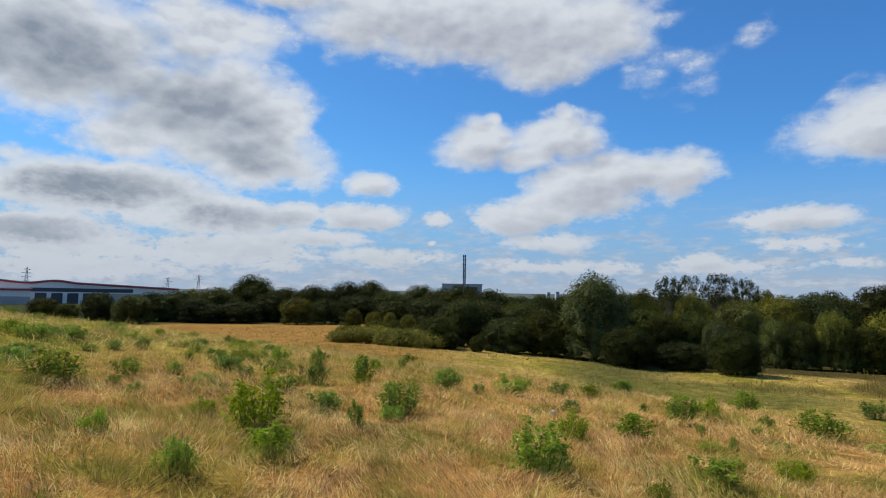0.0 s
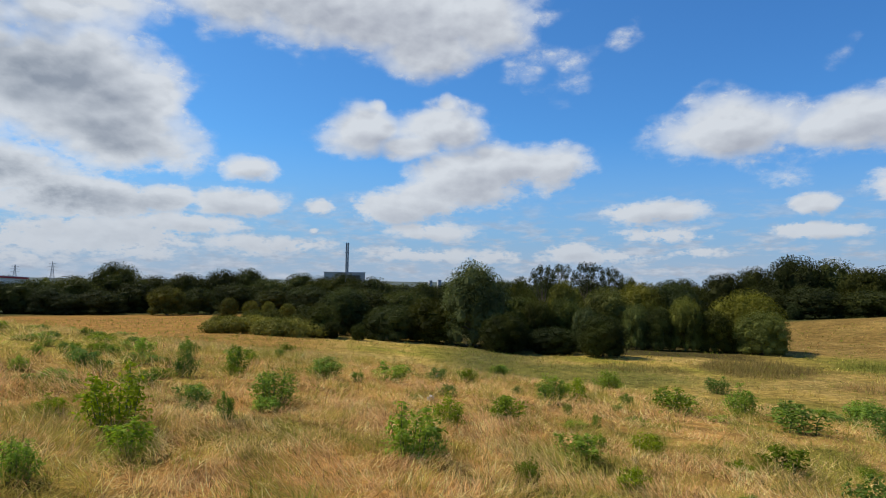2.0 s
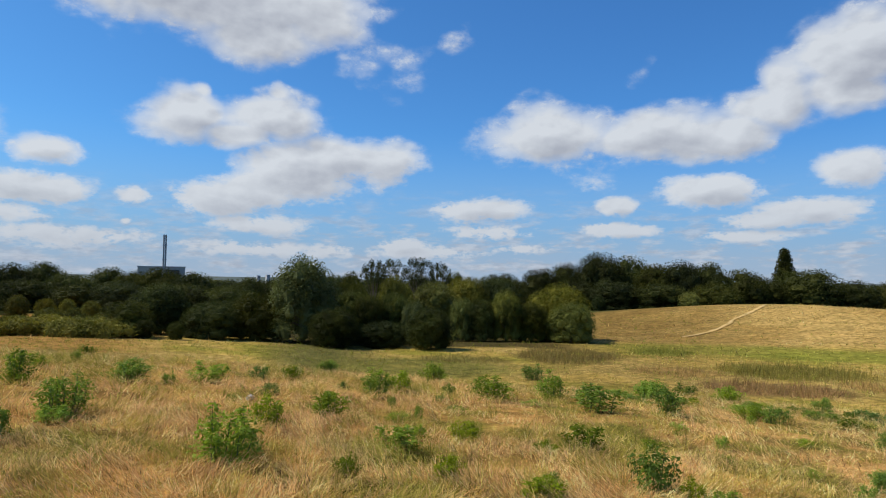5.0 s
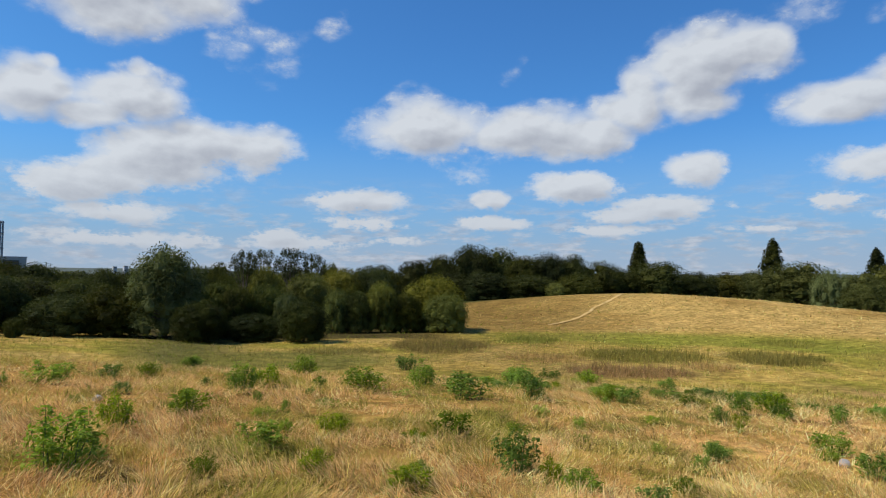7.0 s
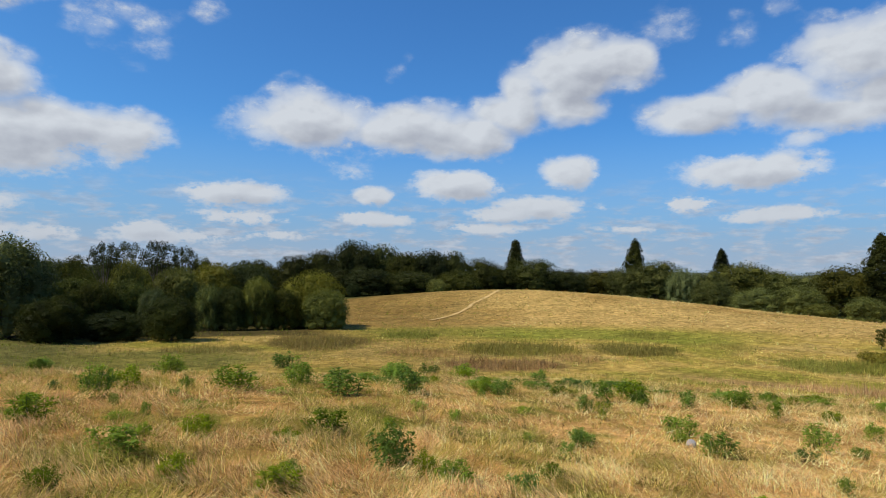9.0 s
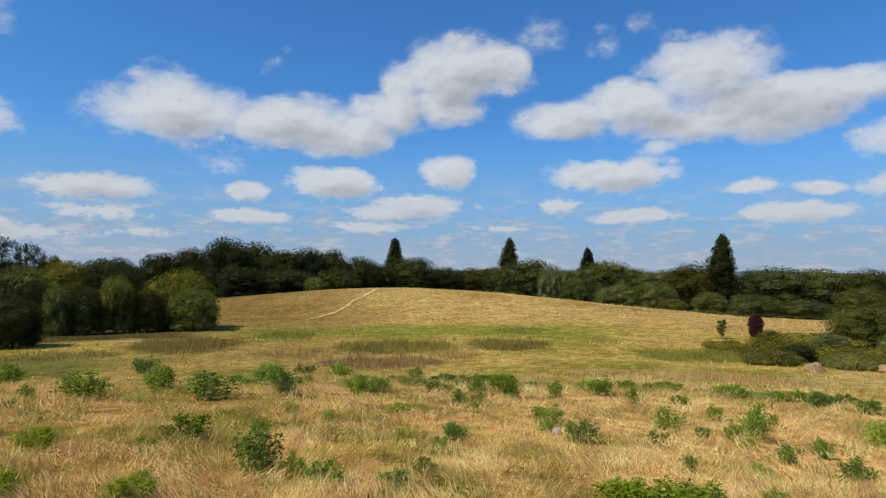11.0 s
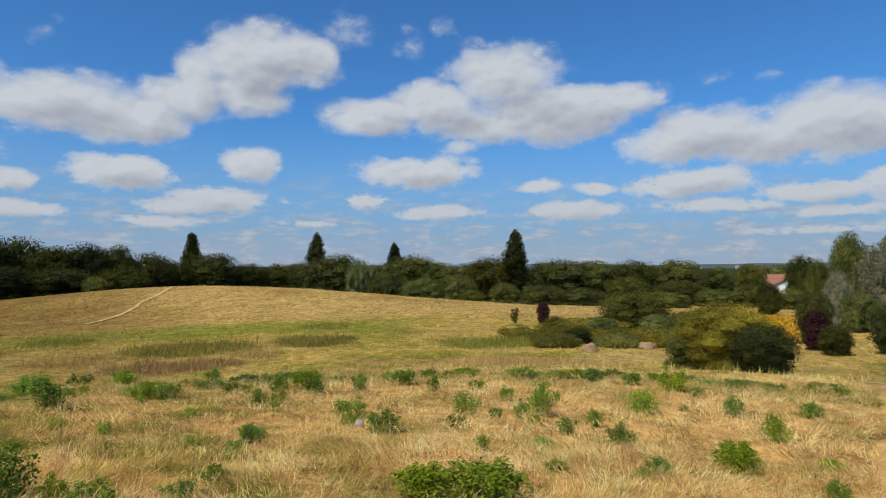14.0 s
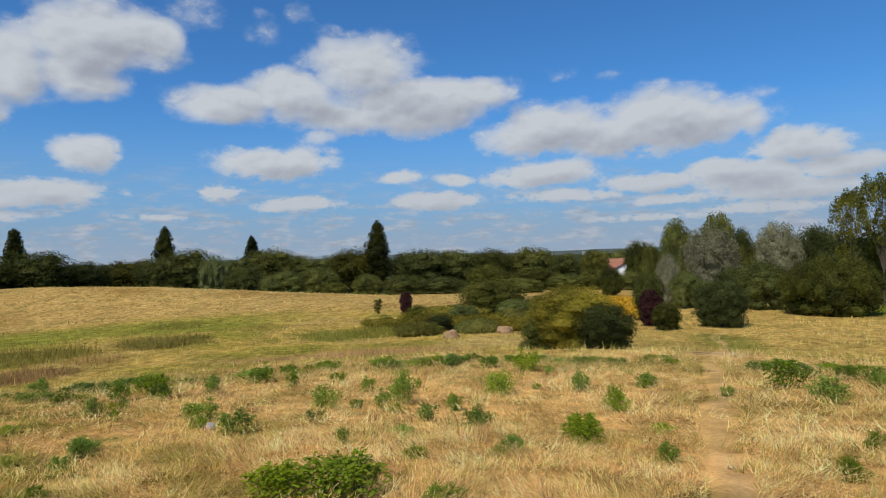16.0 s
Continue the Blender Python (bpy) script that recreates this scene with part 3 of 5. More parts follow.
SHAPE = {"aspect": 1.0}          # width to height of the plant being built


def crown_from(rng, lobes, count, size, slim=0.55, hang=0.0, core=0.62, shell=0.14):
    """Leaves over overlapping heaps, with ragged twigs past the outline."""
    lobes, count = np.array(lobes), int(count * 1.5)
    lobes[:, [0, 1, 3]] *= SHAPE["aspect"]
    w = lobes[:, 3] * lobes[:, 4]
    pick = rng.choice(len(lobes), count, p=w / w.sum())
    dirs = ball_dirs(rng, count)
    dirs[:, 2] = np.where(rng.rand(count) < 0.55, np.abs(dirs[:, 2]), dirs[:, 2])
    rad = lobes[pick][:, [3, 3, 4]]
    reach = rng.normal(0.97, shell, count)
    reach = np.where(rng.rand(count) < 0.06, reach + rng.uniform(0.05, 0.2, count), reach)
    reach = np.minimum(reach, 1.16)
    at = lobes[pick][:, :3] + dirs * rad * reach[:, None]
    inside = np.zeros(count, bool)
    for k, lb in enumerate(lobes):
        q = ((at - lb[:3]) / lb[[3, 3, 4]])
        inside |= ((q ** 2).sum(1) < 0.42) & (pick != k)
    at, dirs = at[~inside], dirs[~inside]
    ok = at[:, 2] > 0.0
    pieces = [leaves(rng, at[ok], dirs[ok], size * 0.8, slim, hang, fine=True)]
    if core:
        pieces += [lump_mesh(rng, lb[:3], lb[[3, 3, 4]] * core) for lb in lobes]
    v, f = join(pieces)
    v[:, 2] = np.maximum(v[:, 2], 0.004)
    v[:, :2] /= SHAPE["aspect"]
    return v, f


def limbs(rng, base_r, split, tips, wobble=0.02):
    """Trunk and limbs from the foot to the tips."""
    pieces = []
    top = np.array([rng.normal(0, 0.015), rng.normal(0, 0.015), split])
    pieces.append(tube([(0, 0, -0.03), (0, 0, split * 0.45), top], [base_r * 1.35, base_r, base_r * 0.8], 8))
    for tip in tips:
        tip = np.asarray(tip, float)
        m1 = top * 0.6 + tip * 0.4 + rng.normal(0, wobble, 3) + (0, 0, 0.03)
        pieces.append(tube([top - (0, 0, split * 0.15), m1, tip], [base_r * 0.6, base_r * 0.38, base_r * 0.12], 5))
    return join(pieces)


def heap_lobes(rng, n, middle, wide, high, r0, r1, squash=0.9, lowest=-0.75, skirt=0.94):
    """One full body with smaller heaps standing out of it all round, in a box one wide and one high."""
    out = [(0.0, 0.0, middle, wide * 0.84, high * 0.86)]
    for k in range(n):
        u = lowest + (1 - lowest) * ((k + 0.5) / n) ** 1.25
        ang = k * 2.399 + rng.uniform(-0.4, 0.4)
        r = rng.uniform(r0, r1)
        c = math.sqrt(max(0.0, 1 - u * u)) if u > 0 else 1 - (1.2 - skirt) * 0.85 * u * u
        push = rng.uniform(0.86, 1.04)
        out.append((c * math.cos(ang) * (wide * push - r), c * math.sin(ang) * (wide * push - r), middle + u * (high * push - r * squash), r, r * squash))
    for k in range(11):
        ang, r = k * 0.571 + rng.uniform(-0.2, 0.2), rng.uniform(0.10, 0.15)
        out.append(((wide * skirt - r) * math.cos(ang), (wide * skirt - r) * math.sin(ang), r * rng.uniform(0.7, 1.3), r, r))
    return out


def build_broad(rng):
    lobes = heap_lobes(rng, 26, 0.52, 0.5, 0.48, 0.12, 0.19, 0.95, -0.92)
    return limbs(rng, 0.028, 0.2, [lb[:3] for lb in lobes[4::3]]), crown_from(rng, lobes, 12000, 0.032)


def build_far(rng):
    lobes = heap_lobes(rng, 18, 0.52, 0.52, 0.48, 0.14, 0.24, 0.9, -0.92)
    return limbs(rng, 0.026, 0.2, [lb[:3] for lb in lobes[4::4]]), crown_from(rng, lobes, 7500, 0.040)


def build_dome(rng):
    lobes = heap_lobes(rng, 24, 0.48, 0.5, 0.52, 0.13, 0.18, 1.0, -0.9, 0.74)
    return limbs(rng, 0.022, 0.12, [lb[:3] for lb in lobes[4::4]]), crown_from(rng, lobes, 15000, 0.029, shell=0.10)


def build_wide(rng):
    lobes = heap_lobes(rng, 34, 0.47, 0.5, 0.53, 0.08, 0.13, 2.0, -0.9, 0.86)
    return limbs(rng, 0.02, 0.12, [lb[:3] for lb in lobes[4::4]]), crown_from(rng, lobes, 22000, 0.034, shell=0.10)


def build_shrub(rng):
    lobes = heap_lobes(rng, 18, 0.44, 0.52, 0.52, 0.12, 0.24, 1.0, -0.9)
    return limbs(rng, 0.018, 0.1, [lb[:3] for lb in lobes[4::4]]), crown_from(rng, lobes, 11500, 0.033)


def build_willow(rng):
    lobes = heap_lobes(rng, 34, 0.50, 0.5, 0.5, 0.10, 0.16, 1.15, -0.95)
    return limbs(rng, 0.03, 0.2, [lb[:3] for lb in lobes[4::3]]), crown_from(rng, lobes, 12000, 0.030, 0.45, 0.0, shell=0.14)


def build_weeping(rng):
    lobes = heap_lobes(rng, 24, 0.5, 0.5, 0.5, 0.09, 0.14, 1.9)
    return limbs(rng, 0.028, 0.3, [lb[:3] for lb in lobes[4::3]]), crown_from(rng, lobes, 5000, 0.05, 0.35, 1.4)


def build_gum(rng, tips_n=17, count=3000, spread=0.46, low=0.46, stout=0.022):
    """Airy tree: bare limbs that fan upwards, with leaf tufts at their ends."""
    tips, lobes = [], []
    for k in range(tips_n):
        ang, t = k * 2.399, (k + 0.5) / tips_n
        rad = spread * math.sqrt(t)
        z = min(0.95, (0.97 - 0.30 * t * t) * rng.uniform(0.9, 1.0))
        tips.append((rad * math.cos(ang), rad * math.sin(ang), z))
        r = rng.uniform(0.055, 0.10)
        lobes.append((*tips[-1][:2], min(z, 1 - r), r, r * 1.15))
        lobes.append((tips[-1][0] * 0.75, tips[-1][1] * 0.75, low + (z - low) * rng.uniform(0.35, 0.75), r * 0.8, r))
    return limbs(rng, stout, 0.3, tips, 0.012), crown_from(rng, lobes, count, 0.022, core=0.0, shell=0.3)


def build_aspen(rng):
    """Tall open tree: tufts all the way up ascending limbs."""
    return build_gum(rng, 26, 5200, 0.42, 0.2, 0.012)


def build_lombardy(rng):
    lobes = []
    for k in range(34):
        t = (k + 0.5) / 34
        z = 0.06 + 0.86 * t
        env = 0.5 * min(1.0, 0.45 + 1.6 * t) * min(1.0, (1.04 - t) * 2.4) ** 0.7
        r = rng.uniform(0.16, 0.24) * (0.6 + 0.4 * min(1, (1 - t) * 2))
        ang = k * 2.399
        rad = max(0, env - r) * rng.uniform(0.5, 1.0)
        lobes.append((rad * math.cos(ang), rad * math.sin(ang), z, r, 0.075))
    return limbs(rng, 0.04, 0.1, [(0, 0, 0.9)]), crown_from(rng, lobes, 7000, 0.024, 0.5)


def build_near_dome(rng):
    lobes = heap_lobes(rng, 30, 0.48, 0.5, 0.52, 0.11, 0.17, 1.0, -0.9, 0.78)
    return limbs(rng, 0.022, 0.12, [lb[:3] for lb in lobes[4::4]]), crown_from(rng, lobes, 32000, 0.021, shell=0.12)


def build_ragged(rng):
    lobes = heap_lobes(rng, 12, 0.46, 0.42, 0.44, 0.12, 0.2, 1.0, -0.9, 0.8)
    return limbs(rng, 0.02, 0.12, [lb[:3] for lb in lobes[4::4]]), crown_from(rng, lobes, 4200, 0.06, core=0.5, shell=0.3)


def build_bramble(rng):
    lobes = []
    for k in range(20):
        ang, rad = k * 2.399, 0.42 * math.sqrt((k + 0.5) / 20)
        r = rng.uniform(0.10, 0.17)
        lobes.append((rad * math.cos(ang), rad * math.sin(ang), rng.uniform(0.2, 0.5) * (1.2 - rad), r, rng.uniform(0.3, 0.5)))
    return limbs(rng, 0.008, 0.2, [lb[:3] for lb in lobes[::4]]), crown_from(rng, lobes, 8000, 0.13)


def build_sapling(rng):
    lobes = [(0.3 * math.cos(k * 2.4) * rng.rand(), 0.3 * math.sin(k * 2.4) * rng.rand(), 0.24 + 0.065 * k, 0.2, 0.07) for k in range(11)]
    return limbs(rng, 0.02, 0.3, [lb[:3] for lb in lobes[::2]]), crown_from(rng, lobes, 420, 0.10, core=0.0, shell=0.4)


# kind: name, builder, leaf, label, category, how many different shapes, usual width to height
BROAD = ["broadleaf_tree", build_broad, LEAF_BROAD, "green broadleaf tree leafy to the ground in rough meadow", "tree", 3, 0.85]
DARK = ["dark_bush", build_dome, LEAF_DARK, "dark green rounded leafy bush standing in dry grass", "bush", 3, 1.1]
DARKWIDE = ["spreading_bush", build_wide, LEAF_DARK, "very wide dark green spreading bush in dry grass", "bush", 1, 2.0]
DOME = ["round_bush", build_dome, LEAF_COPSE, "dense dark domed bush at the edge of a copse", "bush", 2, 1.15]
SHRUB = ["shrub", build_shrub, LEAF_BROAD, "ragged mid-green shrub of uneven outline in scrub", "shrub", 3, 1.15]
SUNNY = ["leafy_tree", build_broad, LEAF_SUNNY, "olive-green broadleaf tree beside dry grassland", "tree", 3, 0.9]
SCRUB = ["scrub_bush", build_shrub, LEAF_SUNNY, "olive-green scrubby bush of uneven outline", "bush", 3, 1.2]
WILLOW = ["willow_tree", build_willow, LEAF_WILLOW, "grey-green willow with a rounded feathery crown", "tree", 2, 0.7]
PALE = ["pale_willow", build_willow, LEAF_PALE, "sunlit pale yellow-green willow at the copse edge", "tree", 2, 0.9]
SILVER = ["silver_tree", build_willow, LEAF_SILVER, "silvery pale-leaved tree with upright soft crown", "tree", 2, 0.8]
YELLOW = ["yellowing_tree", build_broad, LEAF_YELLOW, "yellow-green leafy tree turning pale in late summer", "tree", 2, 1.0]
GUM = ["airy_tree", build_gum, LEAF_AIRY, "dark thin-leaved airy tree with bare fanning limbs", "tree", 3, 0.5]
ASPEN = ["tall_open_tree", build_aspen, LEAF_PALE, "tall open olive-green tree with ascending limbs", "tree", 2, 0.45]
FAR = ["woodland_tree", build_far, LEAF_FAR, "dark green deciduous tree in a distant tree belt", "tree", 4, 1.1]
BELT = ["belt_tree", build_far, LEAF_BELT, "olive-green deciduous tree in a distant tree belt", "tree", 4, 1.3]
LOMBARDY = ["poplar_tree", build_lombardy, LEAF_FAR, "narrow columnar poplar rising above the tree belt", "tree", 2, 0.3]
WEEPING = ["weeping_tree", build_weeping, LEAF_WILLOW, "pale green weeping tree with hanging foliage", "tree", 1, 1.0]
BRAMBLE = ["bramble_thicket", build_bramble, LEAF_BRAMBLE, "low spreading bramble thicket over rough grass", "bramble", 2, 4.0]
PURPLE = ["purple_shrub", build_ragged, LEAF_PURPLE, "dark purple-leaved shrub in pale grass", "shrub", 1, 0.7]
GOLDBUSH = ["golden_bush", build_near_dome, LEAF_GOLD, "golden-green leafy bush lit at its top", "bush", 1, 1.2]
SAPLING = ["sapling", build_sapling, LEAF_YELLOW, "small thin sapling with sparse leaves", "sapling", 1, 0.6]
built = {}
planted = 0


def plant(kind, az, d, tall, wide, label=""):
    """One tree or bush at a bearing and distance, with its height and width in metres."""
    global planted
    name, maker, leaf, text, category, shapes, SHAPE["aspect"] = kind
    k = (name, planted % shapes)
    x, y, z = spot_at(az, d)
    wide *= 1.25 if kind in (FAR, BELT) else 1.0 if kind in (SUNNY, SCRUB, DARK, DARKWIDE) else 1.06
    m = pose(x, y, z - 0.02, 0, 0, (planted * 67) % 360) @ Matrix.Diagonal((wide, wide, tall, 1))
    if k not in built:
        rng = np.random.RandomState(100 + len(built))
        (tv, tf), (cv, cf) = maker(rng)
        root = new(name)
        root.empty_display_size = 0.2
        part("trunk", mesh_of("trunk", tv, tf, BARK, smooth=True), root)
        part("crown", mesh_of("crown", cv, cf, leaf), root)
        built[k] = root
    else:
        root = copy_thing(built[k], m)
    root.matrix_basis = m
    tagged(root, label or text, category)
    planted += 1
    return root


plant(WILLOW, 13.6, 53.1, 7.2, 5.6)
plant(DOME, 16.3, 49.3, 3.1, 4.2)
plant(DOME, 20.7, 50.0, 2.2, 4.1)
plant(DOME, 25.0, 48.2, 3.3, 4.0)
plant(BROAD, 21.8, 55.2, 4.5, 3.3)
plant(DARK, 19.3, 54.1, 4.5, 3.4)
plant(PALE, 27.8, 58.2, 4.2, 2.5)
plant(BROAD, 29.5, 58.2, 3.9, 2.9)
plant(PALE, 31.8, 58.7, 4.8, 3.1)
plant(BROAD, 34.0, 59.2, 3.7, 3.2)
plant(PALE, 36.5, 62.2, 5.6, 5.9)
plant(PALE, 37.5, 59.2, 3.8, 4.5)
plant(WILLOW, 23.5, 53.2, 3.8, 2.2)
plant(YELLOW, 25.2, 62.2, 5.7, 5.0)
plant(YELLOW, 28.2, 66.2, 6.3, 5.4)
plant(BROAD, 30.7, 68.2, 6.5, 6.1)
plant(YELLOW, 21.6, 60.2, 6.2, 3.2)
plant(BROAD, 17.7, 56.1, 4.5, 4.0)
plant(SHRUB, 18.1, 60.1, 5.6, 3.2)
plant(GUM, 19.7, 75.1, 8.3, 3.6)
plant(GUM, 21.4, 76.2, 8.4, 3.4)
plant(GUM, 23.7, 74.2, 8.6, 3.8)
plant(GUM, 25.7, 76.2, 8.2, 3.2)
plant(BROAD, 27.1, 80.2, 7.3, 3.6)
plant(BROAD, 31.4, 82.2, 7.2, 6.6)
plant(BROAD, 17.8, 80.1, 7.2, 3.6)
plant(BROAD, 16.3, 80.1, 6.8, 2.9)
plant(BROAD, 20.1, 84.2, 7.0, 5.3)
plant(BROAD, 23.9, 84.2, 6.9, 6.1)
plant(SHRUB, -0.6, 52.0, 2.8, 3.7)
plant(BROAD, 1.9, 56.0, 4.2, 4.5)
plant(SHRUB, 6.0, 53.0, 3.2, 4.3)
plant(SHRUB, 9.8, 54.0, 4.0, 4.9)
plant(SHRUB, 7.5, 60.0, 4.7, 5.4)
plant(BROAD, 4.0, 58.0, 3.8, 4.2)
plant(BRAMBLE, -7.2, 54.0, 1.4, 5.8)
plant(BRAMBLE, -2.9, 51.0, 1.6, 5.5)
plant(BRAMBLE, -5.2, 57.0, 1.9, 4.1)
plant(DOME, 0.8, 50.0, 1.4, 1.5)
plant(DOME, 3.2, 50.0, 1.4, 1.3)
plant(DARK, -32.3, 116.0, 4.2, 5.2)
plant(DARK, -30.7, 114.0, 3.3, 4.1)
plant(DARK, -28.6, 114.0, 5.2, 5.8)
plant(BROAD, -26.1, 110.0, 4.6, 6.1)
plant(FAR, -24.5, 122.0, 5.3, 6.6)
plant(FAR, -22.6, 120.0, 5.5, 6.3)
plant(FAR, -21.4, 116.0, 4.6, 4.8)
plant(FAR, -19.7, 122.0, 6.2, 7.3)
plant(FAR, -16.7, 125.0, 8.9, 7.4)
plant(FAR, -17.8, 114.0, 3.8, 6.2)
plant(FAR, -20.1, 114.0, 3.4, 4.5)
plant(FAR, -15.4, 120.0, 5.3, 6.5)
plant(FAR, -14.0, 130.0, 6.7, 7.0)
plant(YELLOW, -12.9, 108.0, 4.7, 5.8)
plant(FAR, -11.3, 130.0, 7.2, 7.0)
plant(FAR, -10.5, 112.0, 4.5, 5.0)
plant(FAR, -8.7, 130.0, 8.1, 6.3)
plant(FAR, -6.6, 132.0, 8.4, 6.7)
plant(FAR, -7.6, 118.0, 5.4, 6.4)
plant(FAR, -4.8, 126.0, 6.5, 6.4)
plant(FAR, -4.2, 112.0, 4.6, 6.1)
plant(FAR, -2.0, 150.0, 8.2, 6.8)
plant(FAR, -0.3, 140.0, 7.5, 6.3)
plant(FAR, -1.2, 110.0, 5.3, 6.9)
plant(FAR, 1.9, 125.0, 8.1, 7.4)
plant(FAR, 4.5, 122.0, 7.4, 6.6)
plant(FAR, 3.5, 105.0, 5.2, 7.6)
plant(FAR, 6.8, 135.0, 6.2, 7.3)
plant(FAR, 8.8, 115.0, 6.9, 5.2)
plant(FAR, 10.3, 125.0, 6.3, 5.6)
plant(FAR, 7.0, 100.0, 5.0, 5.4)
plant(FAR, 11.0, 140.0, 6.9, 6.3)
plant(FAR, 12.5, 120.0, 8.0, 5.4)
plant(YELLOW, -8.0, 76.0, 2.8, 2.2)
plant(YELLOW, -6.2, 74.0, 2.5, 2.0)
plant(YELLOW, -4.7, 73.0, 2.5, 1.7)
plant(YELLOW, -3.1, 70.0, 2.4, 1.9)
plant(FAR, 34.7, 128.2, 9.0, 6.9)
plant(FAR, 37.0, 130.2, 10.2, 7.0)
plant(FAR, 40.0, 130.2, 12.1, 8.7)
plant(FAR, 42.6, 132.2, 11.8, 7.8)
plant(FAR, 44.7, 128.2, 9.6, 6.9)
plant(FAR, 46.5, 130.2, 10.7, 7.7)
plant(FAR, 48.8, 132.2, 10.7, 7.1)
plant(FAR, 51.4, 140.2, 10.0, 8.3)
plant(FAR, 41.1, 122.2, 5.8, 8.8)
plant(FAR, 45.2, 122.2, 5.3, 8.8)
plant(FAR, 49.2, 124.2, 5.9, 7.8)
plant(FAR, 38.1, 124.2, 6.2, 7.8)
plant(DOME, 39.9, 118.2, 2.9, 2.8)
plant(YELLOW, 47.3, 118.2, 3.4, 3.8)
plant(FAR, 53.1, 145.3, 8.4, 7.8)
plant(LOMBARDY, 54.5, 158.3, 15.2, 6.1)
plant(FAR, 56.0, 148.3, 10.0, 12.3)
plant(FAR, 59.1, 150.3, 7.9, 8.4)
plant(BELT, 61.7, 158.3, 7.9, 9.1)
plant(BELT, 63.4, 160.3, 8.0, 8.1)
plant(LOMBARDY, 64.9, 165.3, 15.9, 6.1)
plant(BELT, 64.2, 152.3, 8.6, 8.8)
plant(BELT, 66.7, 150.3, 10.0, 11.6)
plant(WEEPING, 68.9, 140.3, 8.2, 7.6)
plant(LOMBARDY, 71.8, 190.3, 14.4, 5.8)
plant(BELT, 73.4, 150.7, 9.9, 11.9)
plant(BELT, 70.8, 140.7, 7.6, 7.6)
plant(BELT, 75.7, 150.7, 8.1, 10.3)
plant(BELT, 78.9, 148.7, 7.8, 8.8)
plant(BELT, 80.7, 125.7, 8.9, 9.5)
plant(LOMBARDY, 82.8, 122.7, 13.9, 5.8)
plant(BELT, 86.4, 125.7, 8.2, 10.8)
plant(BELT, 89.5, 130.7, 7.9, 9.8)
plant(BELT, 93.0, 130.7, 8.0, 8.9)
plant(BELT, 96.6, 140.7, 8.1, 8.8)
plant(BELT, 99.6, 130.7, 6.1, 5.9)
plant(YELLOW, 102.1, 135.7, 6.9, 6.1)
plant(SCRUB, 71.1, 118.7, 5.8, 7.9)
plant(SCRUB, 74.4, 112.7, 4.9, 8.5)
plant(SCRUB, 77.4, 112.7, 5.5, 7.7)
plant(SUNNY, 81.8, 98.7, 3.5, 4.8)
plant(SCRUB, 85.1, 105.7, 3.6, 7.6)
plant(SCRUB, 88.7, 105.7, 3.1, 7.6)
plant(SUNNY, 92.5, 112.7, 4.7, 8.1)
plant(SUNNY, 96.6, 112.7, 4.2, 8.1)
plant(SCRUB, 99.5, 108.7, 3.0, 6.8)
plant(YELLOW, 102.0, 108.7, 3.6, 4.5)
plant(SCRUB, 78.8, 108.7, 2.6, 4.9)
plant(SCRUB, 95.5, 100.7, 2.5, 8.1)
plant(SCRUB, 104.9, 104.7, 3.2, 5.6)
plant(DARK, 105.8, 110.7, 8.4, 5.4)
plant(SUNNY, 106.9, 78.7, 6.4, 2.5)
plant(SUNNY, 108.9, 85.7, 9.7, 4.4)
plant(SUNNY, 112.2, 90.7, 10.8, 5.0)
plant(SILVER, 111.6, 70.7, 7.8, 5.8)
plant(DARK, 113.9, 74.7, 7.9, 3.3)
plant(SILVER, 116.4, 75.7, 8.2, 5.1)
plant(DARK, 119.1, 85.7, 8.4, 6.9)
plant(SILVER, 108.1, 62.7, 4.9, 2.3)
plant(ASPEN, 121.4, 70.6, 10.4, 3.6)
plant(ASPEN, 123.3, 65.6, 11.0, 3.8)
plant(SUNNY, 122.8, 68.6, 6.4, 4.3)
plant(SUNNY, 115.3, 58.7, 4.1, 4.7)
plant(DARKWIDE, 119.9, 53.6, 4.4, 7.4)
plant(DARK, 112.1, 42.5, 3.05, 3.6)
plant(DARK, 107.8, 40.4, 1.7, 1.9)
plant(PURPLE, 106.5, 42.7, 2.6, 1.7)
plant(DARK, 106.4, 46.7, 3.6, 2.5)
plant(DARK, 103.4, 80.7, 3.8, 3.0)
plant(SUNNY, 109.4, 58.7, 3.3, 2.8)
plant(SCRUB, 110.0, 62.7, 2.7, 3.9)
plant(SUNNY, 113.3, 64.7, 3.6, 4.0)
plant(SCRUB, 92.9, 53.7, 3.3, 6.0)
plant(SCRUB, 97.2, 52.7, 1.7, 3.7)
plant(GOLDBUSH, 100.0, 25.2, 2.55, 3.7)
plant(DARK, 102.6, 23.9, 1.75, 2.5)
plant(SCRUB, 97.4, 25.2, 1.5, 2.0)
plant(PURPLE, 85.2, 57.7, 2.1, 1.4)
plant(SAPLING, 82.7, 54.7, 1.6, 0.9)
plant(BRAMBLE, 88.9, 50.7, 1.1, 6.3)
plant(BRAMBLE, 87.2, 43.7, 1.0, 4.4)
plant(BRAMBLE, 92.4, 42.2, 1.0, 4.8)
plant(BRAMBLE, 95.6, 43.6, 1.2, 4.2)
plant(BRAMBLE, 97.4, 36.7, 0.9, 2.3)
plant(BRAMBLE, 83.6, 46.2, 0.6, 3.6)
plant(BRAMBLE, 91.6, 39.6, 0.9, 2.6)
plant(BRAMBLE, 94.9, 40.3, 0.75, 2.2)
plant(BRAMBLE, 86.2, 38.9, 0.85, 2.8)
plant(SCRUB, 90.4, 46.5, 1.5, 2.6)
plant(SCRUB, 86.4, 49.5, 1.3, 2.4)
